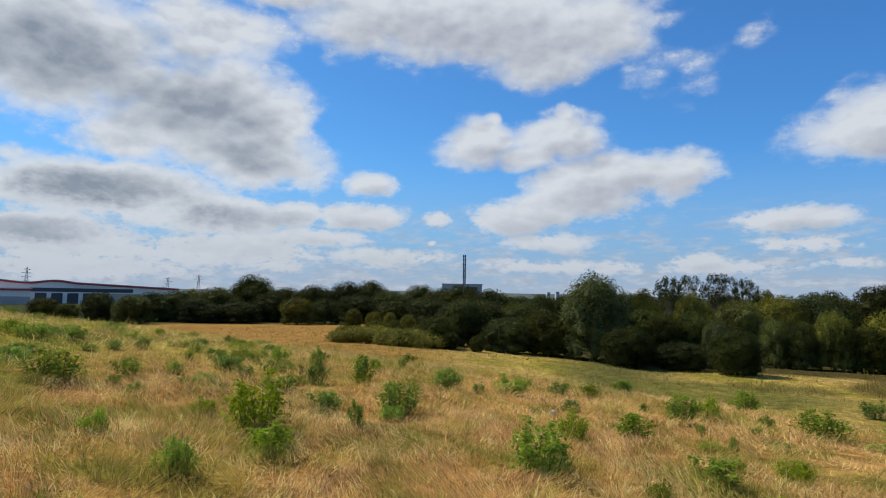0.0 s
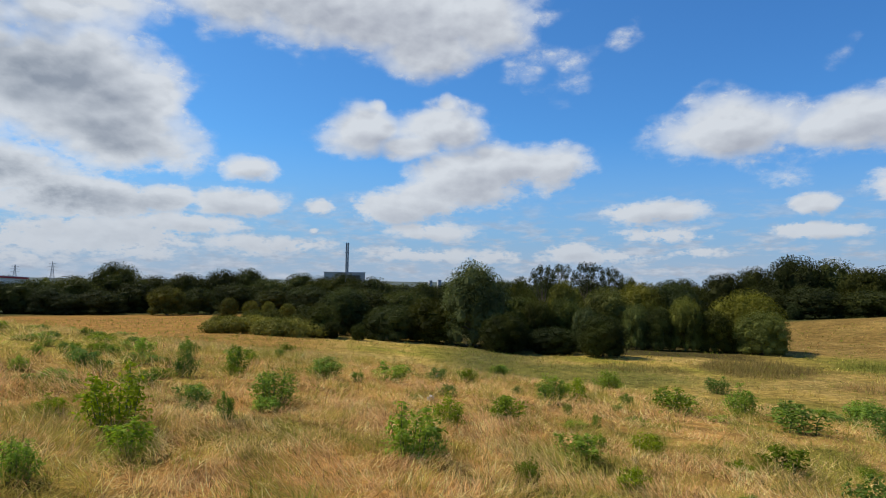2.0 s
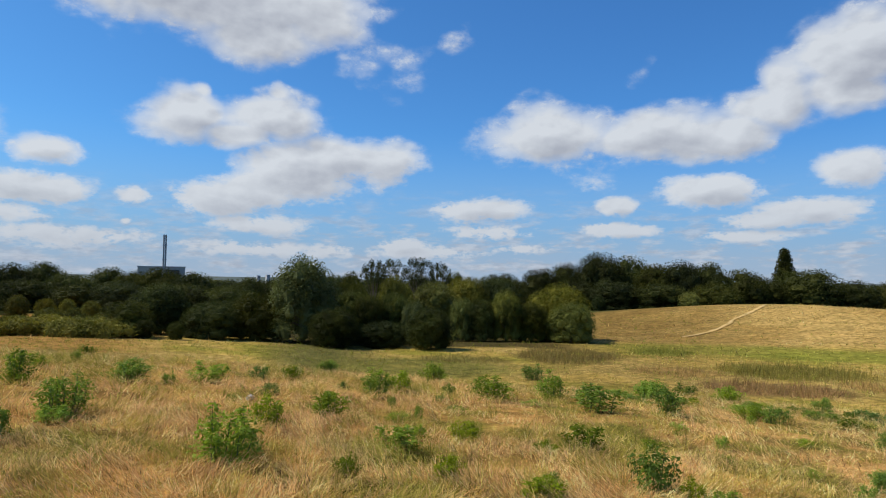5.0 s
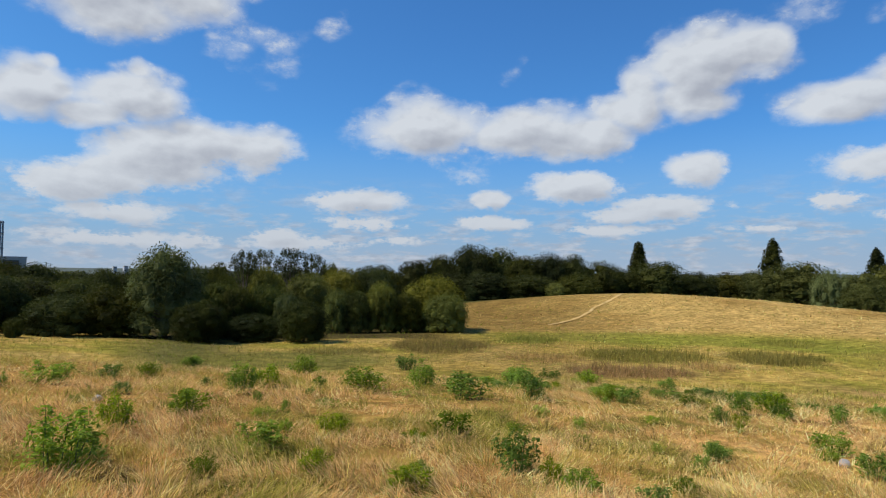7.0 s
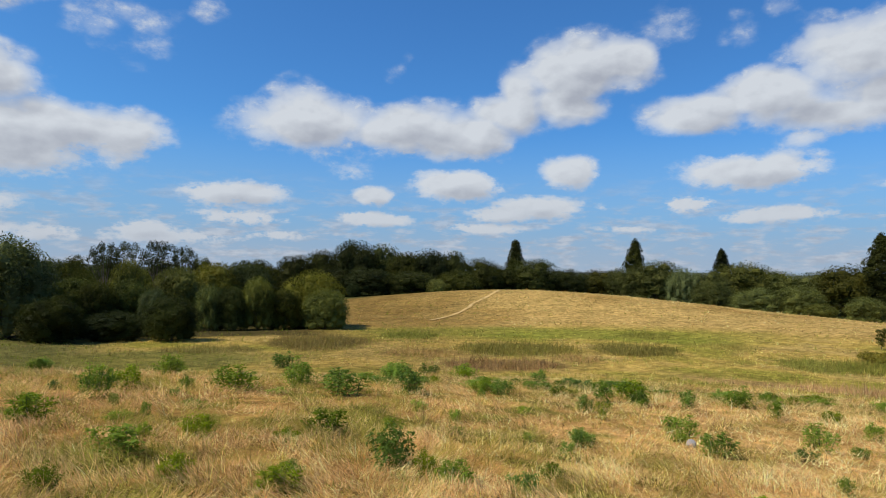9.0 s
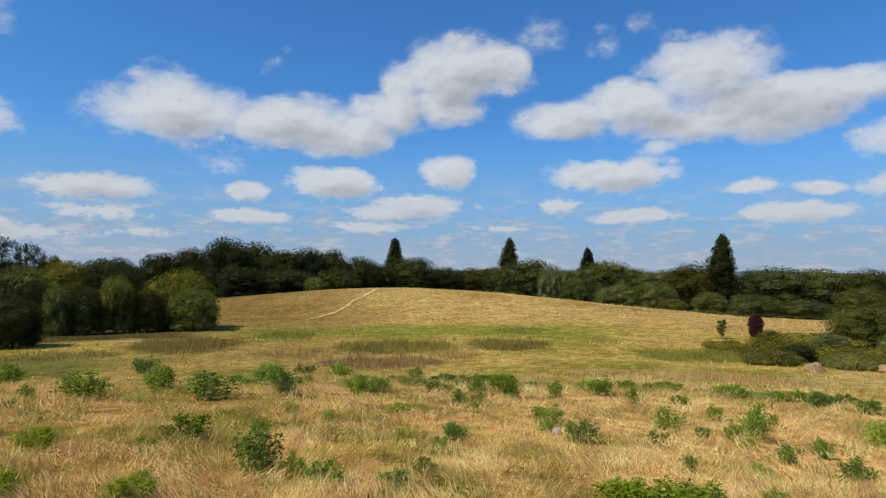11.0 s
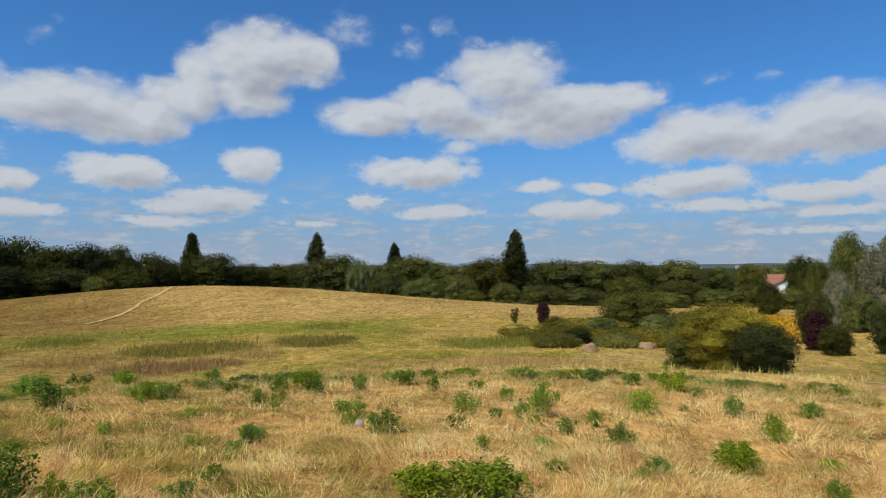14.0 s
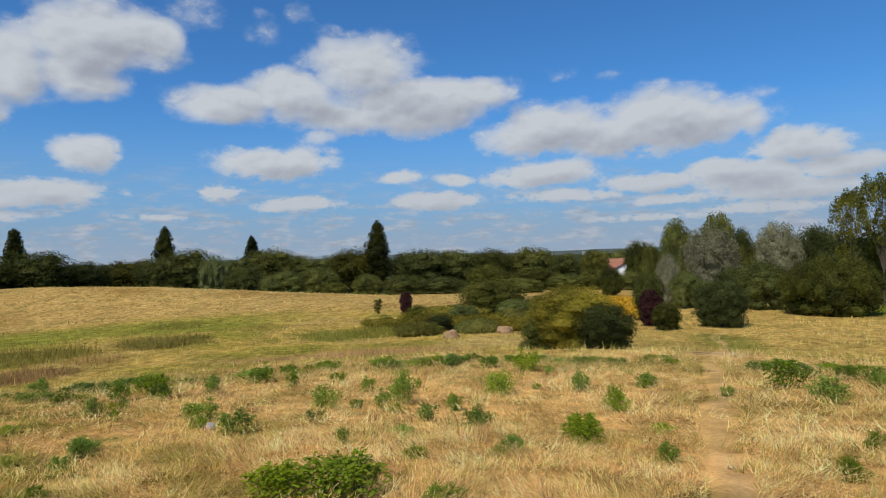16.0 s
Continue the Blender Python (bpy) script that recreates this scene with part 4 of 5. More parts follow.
plant(SCRUB, 95.0, 47.5, 1.7, 3.0)
plant(SHRUB, 88.2, 41.2, 1.1, 1.9)


# distant woods that close the view between and behind the trees
def far_woods():
    rng = np.random.RandomState(9)
    pieces = []
    for k in range(430):
        az, d = rng.uniform(-48, 134), rng.uniform(175, 420)
        x, y, z = spot_at(az, d)
        if az < -20 and d < 350:
            d = rng.uniform(350, 420)
            x, y, z = spot_at(az, d)
        h = rng.uniform(4.6, 6.6) * (1 + (d - 175) / 900)
        r = h * rng.uniform(0.45, 0.7)
        n = 150
        dirs = ball_dirs(rng, n)
        dirs[:, 2] = np.abs(dirs[:, 2])
        at = np.array((x, y, z)) + dirs * (r, r, h) * rng.uniform(0.85, 1.06, (n, 1))
        pieces.append(leaves(rng, at, dirs, h * 0.12, fine=True))
        pieces.append(lump_mesh(rng, (x, y, z + h * 0.35), (r * 0.75, r * 0.75, h * 0.5)))
    v, f = join(pieces)
    ob = new("far_woods", mesh_of("far_woods", v, f, LEAF_BELT))
    tagged(ob, "dark green woods in the far distance beyond the fields", "woods", kind="stuff")


far_woods()


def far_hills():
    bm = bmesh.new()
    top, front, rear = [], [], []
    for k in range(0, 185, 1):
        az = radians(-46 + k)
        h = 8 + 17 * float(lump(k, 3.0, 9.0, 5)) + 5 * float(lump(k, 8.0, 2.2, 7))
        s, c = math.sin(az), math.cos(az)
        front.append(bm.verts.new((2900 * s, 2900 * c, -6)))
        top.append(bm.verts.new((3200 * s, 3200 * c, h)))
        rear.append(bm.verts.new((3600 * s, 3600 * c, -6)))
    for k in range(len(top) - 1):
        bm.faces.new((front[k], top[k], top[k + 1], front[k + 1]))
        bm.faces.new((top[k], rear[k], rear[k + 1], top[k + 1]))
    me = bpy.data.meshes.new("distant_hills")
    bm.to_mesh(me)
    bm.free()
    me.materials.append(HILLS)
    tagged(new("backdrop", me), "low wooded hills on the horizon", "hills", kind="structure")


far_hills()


# ---- grass ----
def sector(rng, n, r0, r1, az0=-46.0, az1=134.0):
    d = np.sqrt(rng.uniform(r0 * r0, r1 * r1, n))
    a = np.radians(rng.uniform(az0, az1, n))
    return d * np.sin(a), d * np.cos(a)


def blades(rng, x, y, tall, wide, lean, bend=True, tint=0.5, ang=None, straw=0.0, green=None):
    """Grass blades: tapering, leaning, bent over; coloured by the cover they grow in."""
    n = len(x)
    z = ground(x, y)
    if ang is None:
        ang = lump(x, y, 1.4, 1) * 14.0 + rng.normal(0, 0.8, n)
    turn = rng.uniform(0, np.pi, n)
    tilt = np.abs(rng.normal(0, lean, n)) if lean < 1.1 else np.clip(rng.normal(1.05, 0.32, n), 0.2, 1.6)
    h = tall * rng.uniform(0.5, 1.25, n)
    dx, dy = np.cos(ang), np.sin(ang)
    wx, wy = np.cos(turn) * wide * 0.5, np.sin(turn) * wide * 0.5
    lift = rng.uniform(0.0, 0.09, n) * (lean > 1.1)
    heap = 0.09 * ramp(0.4, 0.8, lump(x, y, 0.32, 5)) * ramp(24.0, 14.0, np.hypot(x, y))
    foot = np.stack([x, y, z - 0.01 + lift + heap * rng.uniform(0.3, 1.0, n)], 1)
    mid = foot + np.stack([dx * h * 0.5 * np.sin(tilt), dy * h * 0.5 * np.sin(tilt), h * 0.5 * np.cos(tilt)], 1)
    tilt2 = np.minimum(tilt * 1.9 + 0.15, 2.0) if lean < 1.1 else tilt + rng.normal(0.15, 0.15, n)
    tip = mid + np.stack([dx * h * 0.5 * np.sin(tilt2), dy * h * 0.5 * np.sin(tilt2), h * 0.5 * np.cos(tilt2)], 1)
    side = np.stack([wx, wy, np.zeros(n)], 1)
    c = cover(x, y) * (1 + rng.normal(0, tint, (n, 1))) * (1 + rng.normal(0, 0.05, (n, 3)))
    if straw:
        w = straw * rng.rand(n, 1)
        c = c * (1 - w) + np.array([[0.92, 0.57, 0.27]]) * w * rng.uniform(0.6, 1.15, (n, 1))
    clump = lump(x, y, 0.75, 4) * 0.6 + lump(x, y, 0.22, 2) * 0.4
    olive = (rng.rand(n, 1) < (ramp(0.42, 0.60, clump) * (0.30 + 0.55 * ramp(85.0, 35.0, np.degrees(np.arctan2(x, y)))))[:, None]) * 0.75
    c = c * (1 - olive) + np.array([[0.27, 0.25, 0.035]]) * olive * rng.uniform(0.6, 1.4, (n, 1))
    c = c * (0.42 + 0.66 * lump(x, y, 0.19, 3) + 0.50 * lump(x, y, 0.06, 1))[:, None]
    if green is not None:
        w = green[:, None] * 0.85
        c = c * (1 - w) + np.array([[0.20, 0.235, 0.03]]) * w * (1 + rng.normal(0, 0.3, (n, 1)))
    c = np.clip(c * (1.16 + 0.05 * ramp(20.0, 60.0, np.degrees(np.arctan2(x, y))))[:, None], 0.01, 0.88)
    if bend:
        v = np.stack([foot - side, foot + side, mid + side * 0.8, mid - side * 0.8, tip], 1).reshape(-1, 3)
        k = np.arange(n)[:, None] * 5
        f = np.concatenate([k + np.array([[0, 1, 2]]), k + np.array([[0, 2, 3]]), k + np.array([[3, 2, 4]])], 0)
        return v, f, np.repeat(c, 5, 0)
    v = np.stack([foot - side, foot + side, tip], 1).reshape(-1, 3)
    return v, np.arange(n * 3).reshape(n, 3), np.repeat(c, 3, 0)


HILL_PATH = [spot_at(az, d)[:2] for az, d in ((46.6, 69.0), (47.6, 70.5), (48.9, 73.2), (50.6, 81.0), (52.3, 87.4), (53.0, 94.0))]


def off_path(x, y):
    """Away from the trodden path."""
    t = np.clip((x * 0.937 + y * -0.349), 4.0, 40.0)
    hill = np.full(np.shape(x), 9.0)
    for (ax, ay), (bx, by) in zip(HILL_PATH, HILL_PATH[1:]):
        u = np.clip(((x - ax) * (bx - ax) + (y - ay) * (by - ay)) / ((bx - ax) ** 2 + (by - ay) ** 2), 0, 1)
        hill = np.minimum(hill, np.hypot(x - ax - u * (bx - ax), y - ay - u * (by - ay)))
    return (hill > 0.6) & (np.hypot(x - t * 0.937, y + t * 0.349) > (0.11 + 0.18 * lump(x, y, 0.8, 5)) * (lump(x, y, 0.25, 6) > 0.22) + 0.5 * ramp(19, 21, t) * ramp(25, 22, t))


def meadow(name, label, parts, seed):
    rng = np.random.RandomState(seed)
    vs, fs, cs, n = [], [], [], 0
    for count, r0, r1, tall, wide, lean, bend, tuft in parts:
        ang = None
        if tuft:
            # blades spring outwards from tussocks
            k = count // tuft
            tx, ty = sector(rng, k, r0, r1)
            who = rng.randint(0, k, count)
            ang = rng.uniform(0, 2 * np.pi, count)
            off = np.abs(rng.normal(0, 0.07, count))
            x, y = tx[who] + np.cos(ang) * off, ty[who] + np.sin(ang) * off
            ang = ang + rng.normal(0, 0.4, count)
            vigour = rng.uniform(0.5, 1.3, k)[who]
            green = (rng.rand(k) < 0.05 + 0.25 * ramp(55.0, 20.0, np.degrees(np.arctan2(tx, ty))) + 0.40 * ramp(0.42, 0.62, lump(tx, ty, 2.6, 5)))[who] * 1.0
        else:
            x, y = sector(rng, count, r0, r1)
            vigour, green = np.ones(count), np.zeros(count)
        patch = lump(x, y, 0.5, 6) * 0.6 + lump(x, y, 2.2, 7) * 0.4
        keep = off_path(x, y) & (rng.rand(count) < 0.25 + 1.2 * patch)
        x, y, patch, vigour = x[keep], y[keep], patch[keep] ** 1.5 * 1.4, vigour[keep]
        v, f, c = blades(rng, x, y, tall * vigour * (0.5 + patch), wide, lean, bend, ang=lump(x, y, 1.3, 1) * 13.0 + rng.normal(0, 0.85, len(x)) if ang is None else ang[keep], straw=0.9 if lean > 1.1 else 0.25, green=green[keep])
        vs.append(v), fs.append(f + n), cs.append(c)
        n += len(v)
    ob = new(name, mesh_of(name, np.concatenate(vs), np.concatenate(fs), GRASS, np.concatenate(cs)))
    return tagged(ob, label, "grass", kind="stuff")


meadow("dry_grass", "dry matted straw-coloured meadow grass with green blades", [
    (80000, 3.6, 9.0, 0.13, 0.006, 0.9, True, 26),
    (190000, 3.6, 9.0, 0.135, 0.0048, 1.5, True, 0),
    (80000, 9.0, 20.5, 0.16, 0.011, 0.9, False, 24),
    (210000, 9.0, 20.5, 0.17, 0.010, 1.45, False, 0)], 21)
meadow("valley_grass", "tall ripe grass on the valley floor beyond the brow", [
    (170000, 20.0, 48.0, 0.20, 0.016, 0.65, False, 9),
    (90000, 46.0, 96.0, 0.17, 0.06, 0.7, False, 4)], 22)


def dock_patch(az, d, half, deep, tall, colour, seed, label):
    """A patch of taller seeding weeds."""
    rng = np.random.RandomState(seed)
    n = int(150 * deep * d * radians(half))
    u, w = rng.uniform(0, 2 * np.pi, n), np.sqrt(rng.rand(n)) * rng.uniform(0.85, 1.1, n)
    pd, pa = d + deep * w * np.sin(u), np.radians(az + half * w * np.cos(u))
    px, py = pd * np.sin(pa), pd * np.cos(pa)
    v, f, c = blades(rng, px, py, tall * (0.5 + lump(px, py, 1.2, 4)), 0.028, 0.4, False, 0.25)
    c = 0.25 * c + 0.75 * np.array([colour]) * (1 + rng.normal(0, 0.25, (n, 1))).repeat(3, 0)
    ob = new("dock_patch", mesh_of("dock_patch", v, f, GRASS, np.clip(c, 0.01, 0.7)))
    tagged(ob, label, "weed patch", kind="stuff")


for k, row in enumerate(DOCKS):
    dock_patch(*row, 40 + k, "patch of brown and olive seeding dock and tall weeds")


def gold_flowers():
    """Ragwort and goldenrod drift behind the bushes."""
    rng = np.random.RandomState(61)
    n = 5200
    az, d = np.radians(rng.normal(103.0, 1.5, n)), rng.uniform(44, 66, n)
    x, y = d * np.sin(az), d * np.cos(az)
    z = ground(x, y) + 0.75 * rng.uniform(0.4, 1.1, n)
    dirs = ball_dirs(rng, n)
    dirs[:, 2] = np.abs(dirs[:, 2]) + 0.6
    v, f = leaves(rng, np.stack([x, y, z], 1), dirs, 0.16, 0.8)
    tagged(new("yellow_flowers", mesh_of("yellow_flowers", v, f, FLOWER_GOLD)), "drift of golden-yellow flowering weeds behind bushes", "flowers", kind="stuff")


gold_flowers()


# ---- green weeds in the near grass ----
WEED_SHAPES = []
sown = 0


def weed_shape(rng, shoots, leaf, droop):
    """Upright leafy shoots of unlike height from a spread foot, with gaps between them."""
    stems, at, out = [], [], []
    for k in range(shoots):
        ang, reach = k * 2.399 + rng.uniform(-0.5, 0.5), 0.40 * math.sqrt((k + 0.3) / shoots)
        tall = (1.0 - 0.5 * (reach / 0.4) ** 2 * droop) * rng.uniform(0.72, 1.05)
        foot = np.array([reach * 0.62 * math.cos(ang), reach * 0.62 * math.sin(ang), -0.03])
        tip = np.array([reach * math.cos(ang) + rng.normal(0, 0.04), reach * math.sin(ang) + rng.normal(0, 0.04), tall])
        mid = foot * 0.5 + tip * 0.5 + (*rng.normal(0, 0.025, 2), 0.04)
        stems.append(tube([foot, mid, tip], [0.011, 0.008, 0.003], 3))
        m = int(125 * (0.5 + 0.7 * tall))
        t = rng.uniform(0.05, 1.0, m)[:, None] ** 0.85
        along = np.where(t < 0.5, foot + (mid - foot) * t * 2, mid + (tip - mid) * (t - 0.5) * 2)
        a2 = rng.uniform(0, 2 * np.pi, m)
        side = np.stack([np.cos(a2), np.sin(a2), rng.uniform(-0.25, 0.5, m)], 1)
        girth = (0.25 - 0.17 * t) * rng.uniform(0.1, 1.2, (m, 1))
        at.append(along + side * girth)
        out.append(side * 0.5 + (0, 0, 0.75))
    v, f = leaves(rng, np.concatenate(at), np.concatenate(out), leaf, 0.5, 0.15, 0.6)
    v[:, 2] = np.maximum(v[:, 2], -0.02)
    return join(stems), (v, f)


def weed(x, y, wide, tall):
    """One leafy green weed in the grass."""
    global sown
    z = float(ground(x, y))
    m = pose(x, y, z, 0, 0, (sown * 83) % 360) @ Matrix.Diagonal((wide * 1.18, wide * 1.18, tall * 1.14, 1))
    k = sown % 5
    if k >= len(WEED_SHAPES):
        rng = np.random.RandomState(200 + k)
        (sv, sf), (lv, lf) = weed_shape(rng, (13, 9, 16, 11, 7)[k], (0.062, 0.072, 0.058, 0.068, 0.078)[k], (0.9, 0.6, 1.0, 0.7, 0.5)[k])
        root = new("weed")
        root.empty_display_size = 0.1
        tagged(part("stem", mesh_of("stem", sv, sf, STEM, smooth=True), root), kind="stuff")
        tagged(part("foliage", mesh_of("foliage", lv, lf, LEAF_WEED), root), kind="stuff")
        WEED_SHAPES.append(root)
    else:
        root = copy_thing(WEED_SHAPES[k], m)
    root.matrix_basis = m
    tagged(root, "large bushy bright green leafy weed in dry grass" if wide > 0.6 else "small bright green leafy weed in dry grass", "weed", "weeds in the meadow")
    sown += 1


weed(-4.65, 7.65, 0.69, 0.40)
weed(-4.31, 8.74, 0.53, 0.26)
weed(-4.07, 9.73, 0.29, 0.19)
weed(-1.81, 6.35, 0.65, 0.56)
weed(-1.49, 5.60, 0.47, 0.31)
weed(-3.61, 10.81, 0.51, 0.26)
weed(-3.25, 12.79, 0.42, 0.33)
weed(-2.05, 10.50, 0.39, 0.39)
weed(-2.58, 13.25, 0.36, 0.36)
weed(-1.39, 11.32, 0.56, 0.49)
weed(-0.56, 8.53, 0.65, 0.46)
weed(-0.92, 7.04, 0.26, 0.32)
weed(0.11, 12.15, 0.82, 0.38)
weed(1.47, 13.27, 0.84, 0.36)
weed(2.63, 14.11, 0.45, 0.32)
weed(9.22, 31.95, 0.90, 0.60)
weed(3.40, 14.46, 0.54, 0.33)
weed(1.61, 7.73, 0.43, 0.43)
weed(0.91, 6.03, 0.63, 0.49)
weed(2.57, 8.42, 0.63, 0.36)
weed(4.30, 11.42, 0.66, 0.55)
weed(5.19, 12.46, 0.61, 0.43)
weed(7.88, 16.46, 0.82, 0.58)
weed(6.82, 11.42, 1.02, 0.48)
weed(2.74, 6.33, 0.56, 0.31)
weed(3.81, 6.86, 0.42, 0.28)
weed(-3.00, 5.54, 0.28, 0.23)
weed(-1.97, 4.81, 0.33, 0.28)
weed(17.64, 25.85, 1.13, 0.70)
weed(-1.46, 8.07, 0.44, 0.26)
weed(-7.33, 11.39, 0.73, 0.27)
weed(-6.86, 11.80, 0.61, 0.25)
weed(-7.98, 11.74, 0.51, 0.26)
weed(-6.78, 13.77, 0.55, 0.17)
weed(-3.94, 12.60, 0.30, 0.21)
weed(-5.14, 16.41, 0.62, 0.19)
weed(-0.94, 18.88, 0.43, 0.31)
weed(8.94, 31.72, 0.89, 0.59)
weed(8.73, 11.95, 0.79, 0.60)
weed(8.35, 9.96, 1.16, 0.52)
weed(13.17, 13.49, 0.93, 0.51)
weed(9.68, 9.35, 0.72, 0.54)
weed(15.00, 12.40, 0.87, 0.44)
weed(20.16, 18.79, 0.99, 0.49)
weed(5.28, 6.46, 0.52, 0.37)
weed(11.75, 9.11, 0.66, 0.33)
weed(4.67, 4.64, 0.51, 0.49)
weed(4.80, 4.30, 0.28, 0.28)
weed(4.78, 3.94, 0.43, 0.24)
weed(3.40, 4.65, 0.45, 0.22)
weed(11.84, 8.64, 0.65, 0.32)
weed(15.73, 10.22, 0.50, 0.37)
weed(14.93, 9.06, 0.39, 0.23)
weed(14.65, 12.09, 0.51, 0.25)
weed(12.89, 6.68, 0.51, 0.45)
weed(13.80, 6.43, 0.81, 0.47)
weed(13.54, 5.11, 0.51, 0.38)
weed(8.05, 4.48, 0.36, 0.20)
weed(10.15, 3.90, 0.57, 0.29)
weed(8.80, 2.93, 0.49, 0.32)
weed(10.84, 5.96, 0.33, 0.33)
weed(10.93, 2.19, 0.48, 0.38)
weed(13.21, 6.03, 0.44, 0.32)
weed(15.41, 4.63, 0.70, 0.42)
weed(14.05, 3.57, 0.38, 0.38)
weed(14.66, 2.70, 0.45, 0.26)
weed(13.13, 1.81, 0.34, 0.29)
weed(11.41, 0.98, 0.49, 0.59)
weed(10.93, 1.24, 0.33, 0.28)
weed(9.44, 0.46, 0.32, 0.24)
weed(12.27, -0.70, 0.58, 0.48)
weed(10.65, 0.09, 0.36, 0.27)
weed(8.64, -0.22, 0.44, 0.36)
weed(16.06, -1.61, 0.70, 0.49)
weed(8.50, -1.50, 0.51, 0.29)
weed(6.20, 1.58, 0.47, 0.18)
weed(6.52, 1.03, 0.49, 0.19)
weed(7.24, 0.47, 0.27, 0.12)
weed(12.83, -2.28, 0.45, 0.34)
weed(17.65, 0.15, 0.92, 0.31)
weed(16.98, -0.71, 0.59, 0.27)
weed(12.44, 12.70, 0.78, 0.47)
weed(10.35, -2.36, 0.40, 0.40)
weed(8.04, -1.43, 0.47, 0.34)
weed(12.46, -5.98, 0.71, 0.53)
weed(10.87, -5.88, 0.63, 0.42)
weed(11.88, -7.29, 0.48, 0.42)
weed(13.25, -3.69, 0.47, 0.26)
weed(5.88, 0.96, 0.71, 0.35)
weed(5.85, 1.51, 0.53, 0.29)
weed(7.31, -0.41, 0.21, 0.12)
weed(15.10, -6.71, 0.57, 0.26)
weed(14.66, -7.48, 0.57, 0.26)
weed(14.77, -8.51, 0.59, 0.27)

# belt of low weeds along the brow
belt = np.random.RandomState(77)
for k in range(105):
    az = belt.uniform(38, 126)
    d = belt.normal(18.3, 0.45) if az > 60 else belt.normal(17.3, 0.9)
    if abs(az - 110.8) < 2.5:
        continue
    x, y, z = spot_at(az, d)
    weed(x, y, belt.uniform(0.35, 0.85), belt.uniform(0.10, 0.23))
for k in range(60):
    az, d = belt.uniform(-38, -12), belt.uniform(9, 24)
    x, y, z = spot_at(az, d)
    weed(x, y, belt.uniform(0.3, 0.7), belt.uniform(0.10, 0.22))
for k in range(90):
    az, d = belt.uniform(-36, 124), belt.uniform(5.0, 16)
    x, y, z = spot_at(az, d)
    weed(x, y, belt.uniform(0.16, 0.42), belt.uniform(0.10, 0.24))


# ---- paths, mounds, stones ----
def trail(name, points, width, soil, label):
    """A trodden path laid a little proud of the ground."""
    pts = np.array(points, float)
    seg = np.hypot(*np.diff(pts, axis=0).T)
    s = np.concatenate([[0], np.cumsum(seg)])
    fine = np.arange(0, s[-1], 0.35)
    px, py = np.interp(fine, s, pts[:, 0]), np.interp(fine, s, pts[:, 1])
    px, py = px + (lump(fine, 0, 3.0, 2) - 0.5) * width, py + (lump(fine, 9, 3.0, 3) - 0.5) * width
    tx, ty = np.gradient(px), np.gradient(py)
    ln = np.hypot(tx, ty)
    nx, ny = -ty / ln, tx / ln
    across = np.array((-1, -0.66, -0.33, 0, 0.33, 0.66, 1.0))
    w = width * (0.7 + 0.6 * lump(fine, 4.0, 0.9, 5))
    x = px[:, None] + nx[:, None] * across * w[:, None] * 0.5
    y = py[:, None] + ny[:, None] * across * w[:, None] * 0.5
    z = ground(x, y) + 0.06 * ramp(40.0, 60.0, np.hypot(x, y)) + np.array((-0.004, 0.006, 0.008, 0.008, 0.008, 0.006, -0.004))
    wear = np.array((0, 0.35, 0.8, 1, 0.8, 0.35, 0))[None, :] * (0.45 + 0.55 * lump(fine, 2.0, 1.6, 6))[:, None]
    wear = wear.ravel()[:, None]
    c = cover(x.ravel(), y.ravel()) * (1 - wear) + np.array([soil]) * wear
    k, m = len(fine), len(across)
    ii, jj = np.meshgrid(np.arange(k - 1), np.arange(m - 1), indexing="ij")
    ii, jj = ii.ravel(), jj.ravel()
    f = np.stack([ii * m + jj, ii * m + jj + 1, (ii + 1) * m + jj + 1, (ii + 1) * m + jj], 1)[:, ::-1]
    me = mesh_of(name, np.stack([x.ravel(), y.ravel(), z.ravel()], 1), f, TRODDEN, c, True)
    tagged(new(name, me), label, "path", kind="structure")


trail("path", [(4.2, -1.55), (8.1, -3.0), (15.6, -6.0), (20.9, -8.3), (28.3, -11.4), (33.1, -13.1), (37.2, -15.1)], 0.6, (0.66, 0.44, 0.22), "trodden sandy footpath through dry grass")
trail("path", HILL_PATH, 0.6, (0.74, 0.56, 0.31),
      "trodden path climbing over the low hill")


def earth_mound(az, d, wide, tall, label):
    rng = np.random.RandomState(int(az * 10))
    bm = bmesh.new()
    bmesh.ops.create_icosphere(bm, subdivisions=3, radius=1.0)
    for v in bm.verts:
        k = 1 + 0.35 * noise.noise(v.co * 1.7 + Vector((az, 0, 0))) + 0.12 * noise.noise(v.co * 5.0)
        v.co = Vector((v.co.x * k * wide * 0.5, v.co.y * k * wide * 0.4, max(-0.05, v.co.z * k * tall)))
    x, y, z = spot_at(az, d)
    me = bpy.data.meshes.new("earth_mound")
    bm.to_mesh(me)
    bm.free()
    me.materials.append(EARTH)
    ob = new("earth_mound", me)
    ob.matrix_basis = pose(x, y, z - 0.03, 0, 0, -az)
    tagged(ob, label, "mound")


earth_mound(89.2, 36.9, 0.95, 0.48, "bare sandy earth mound beside brambles")
earth_mound(94.0, 38.6, 0.95, 0.5, "bare sandy earth mound under a bramble bank")


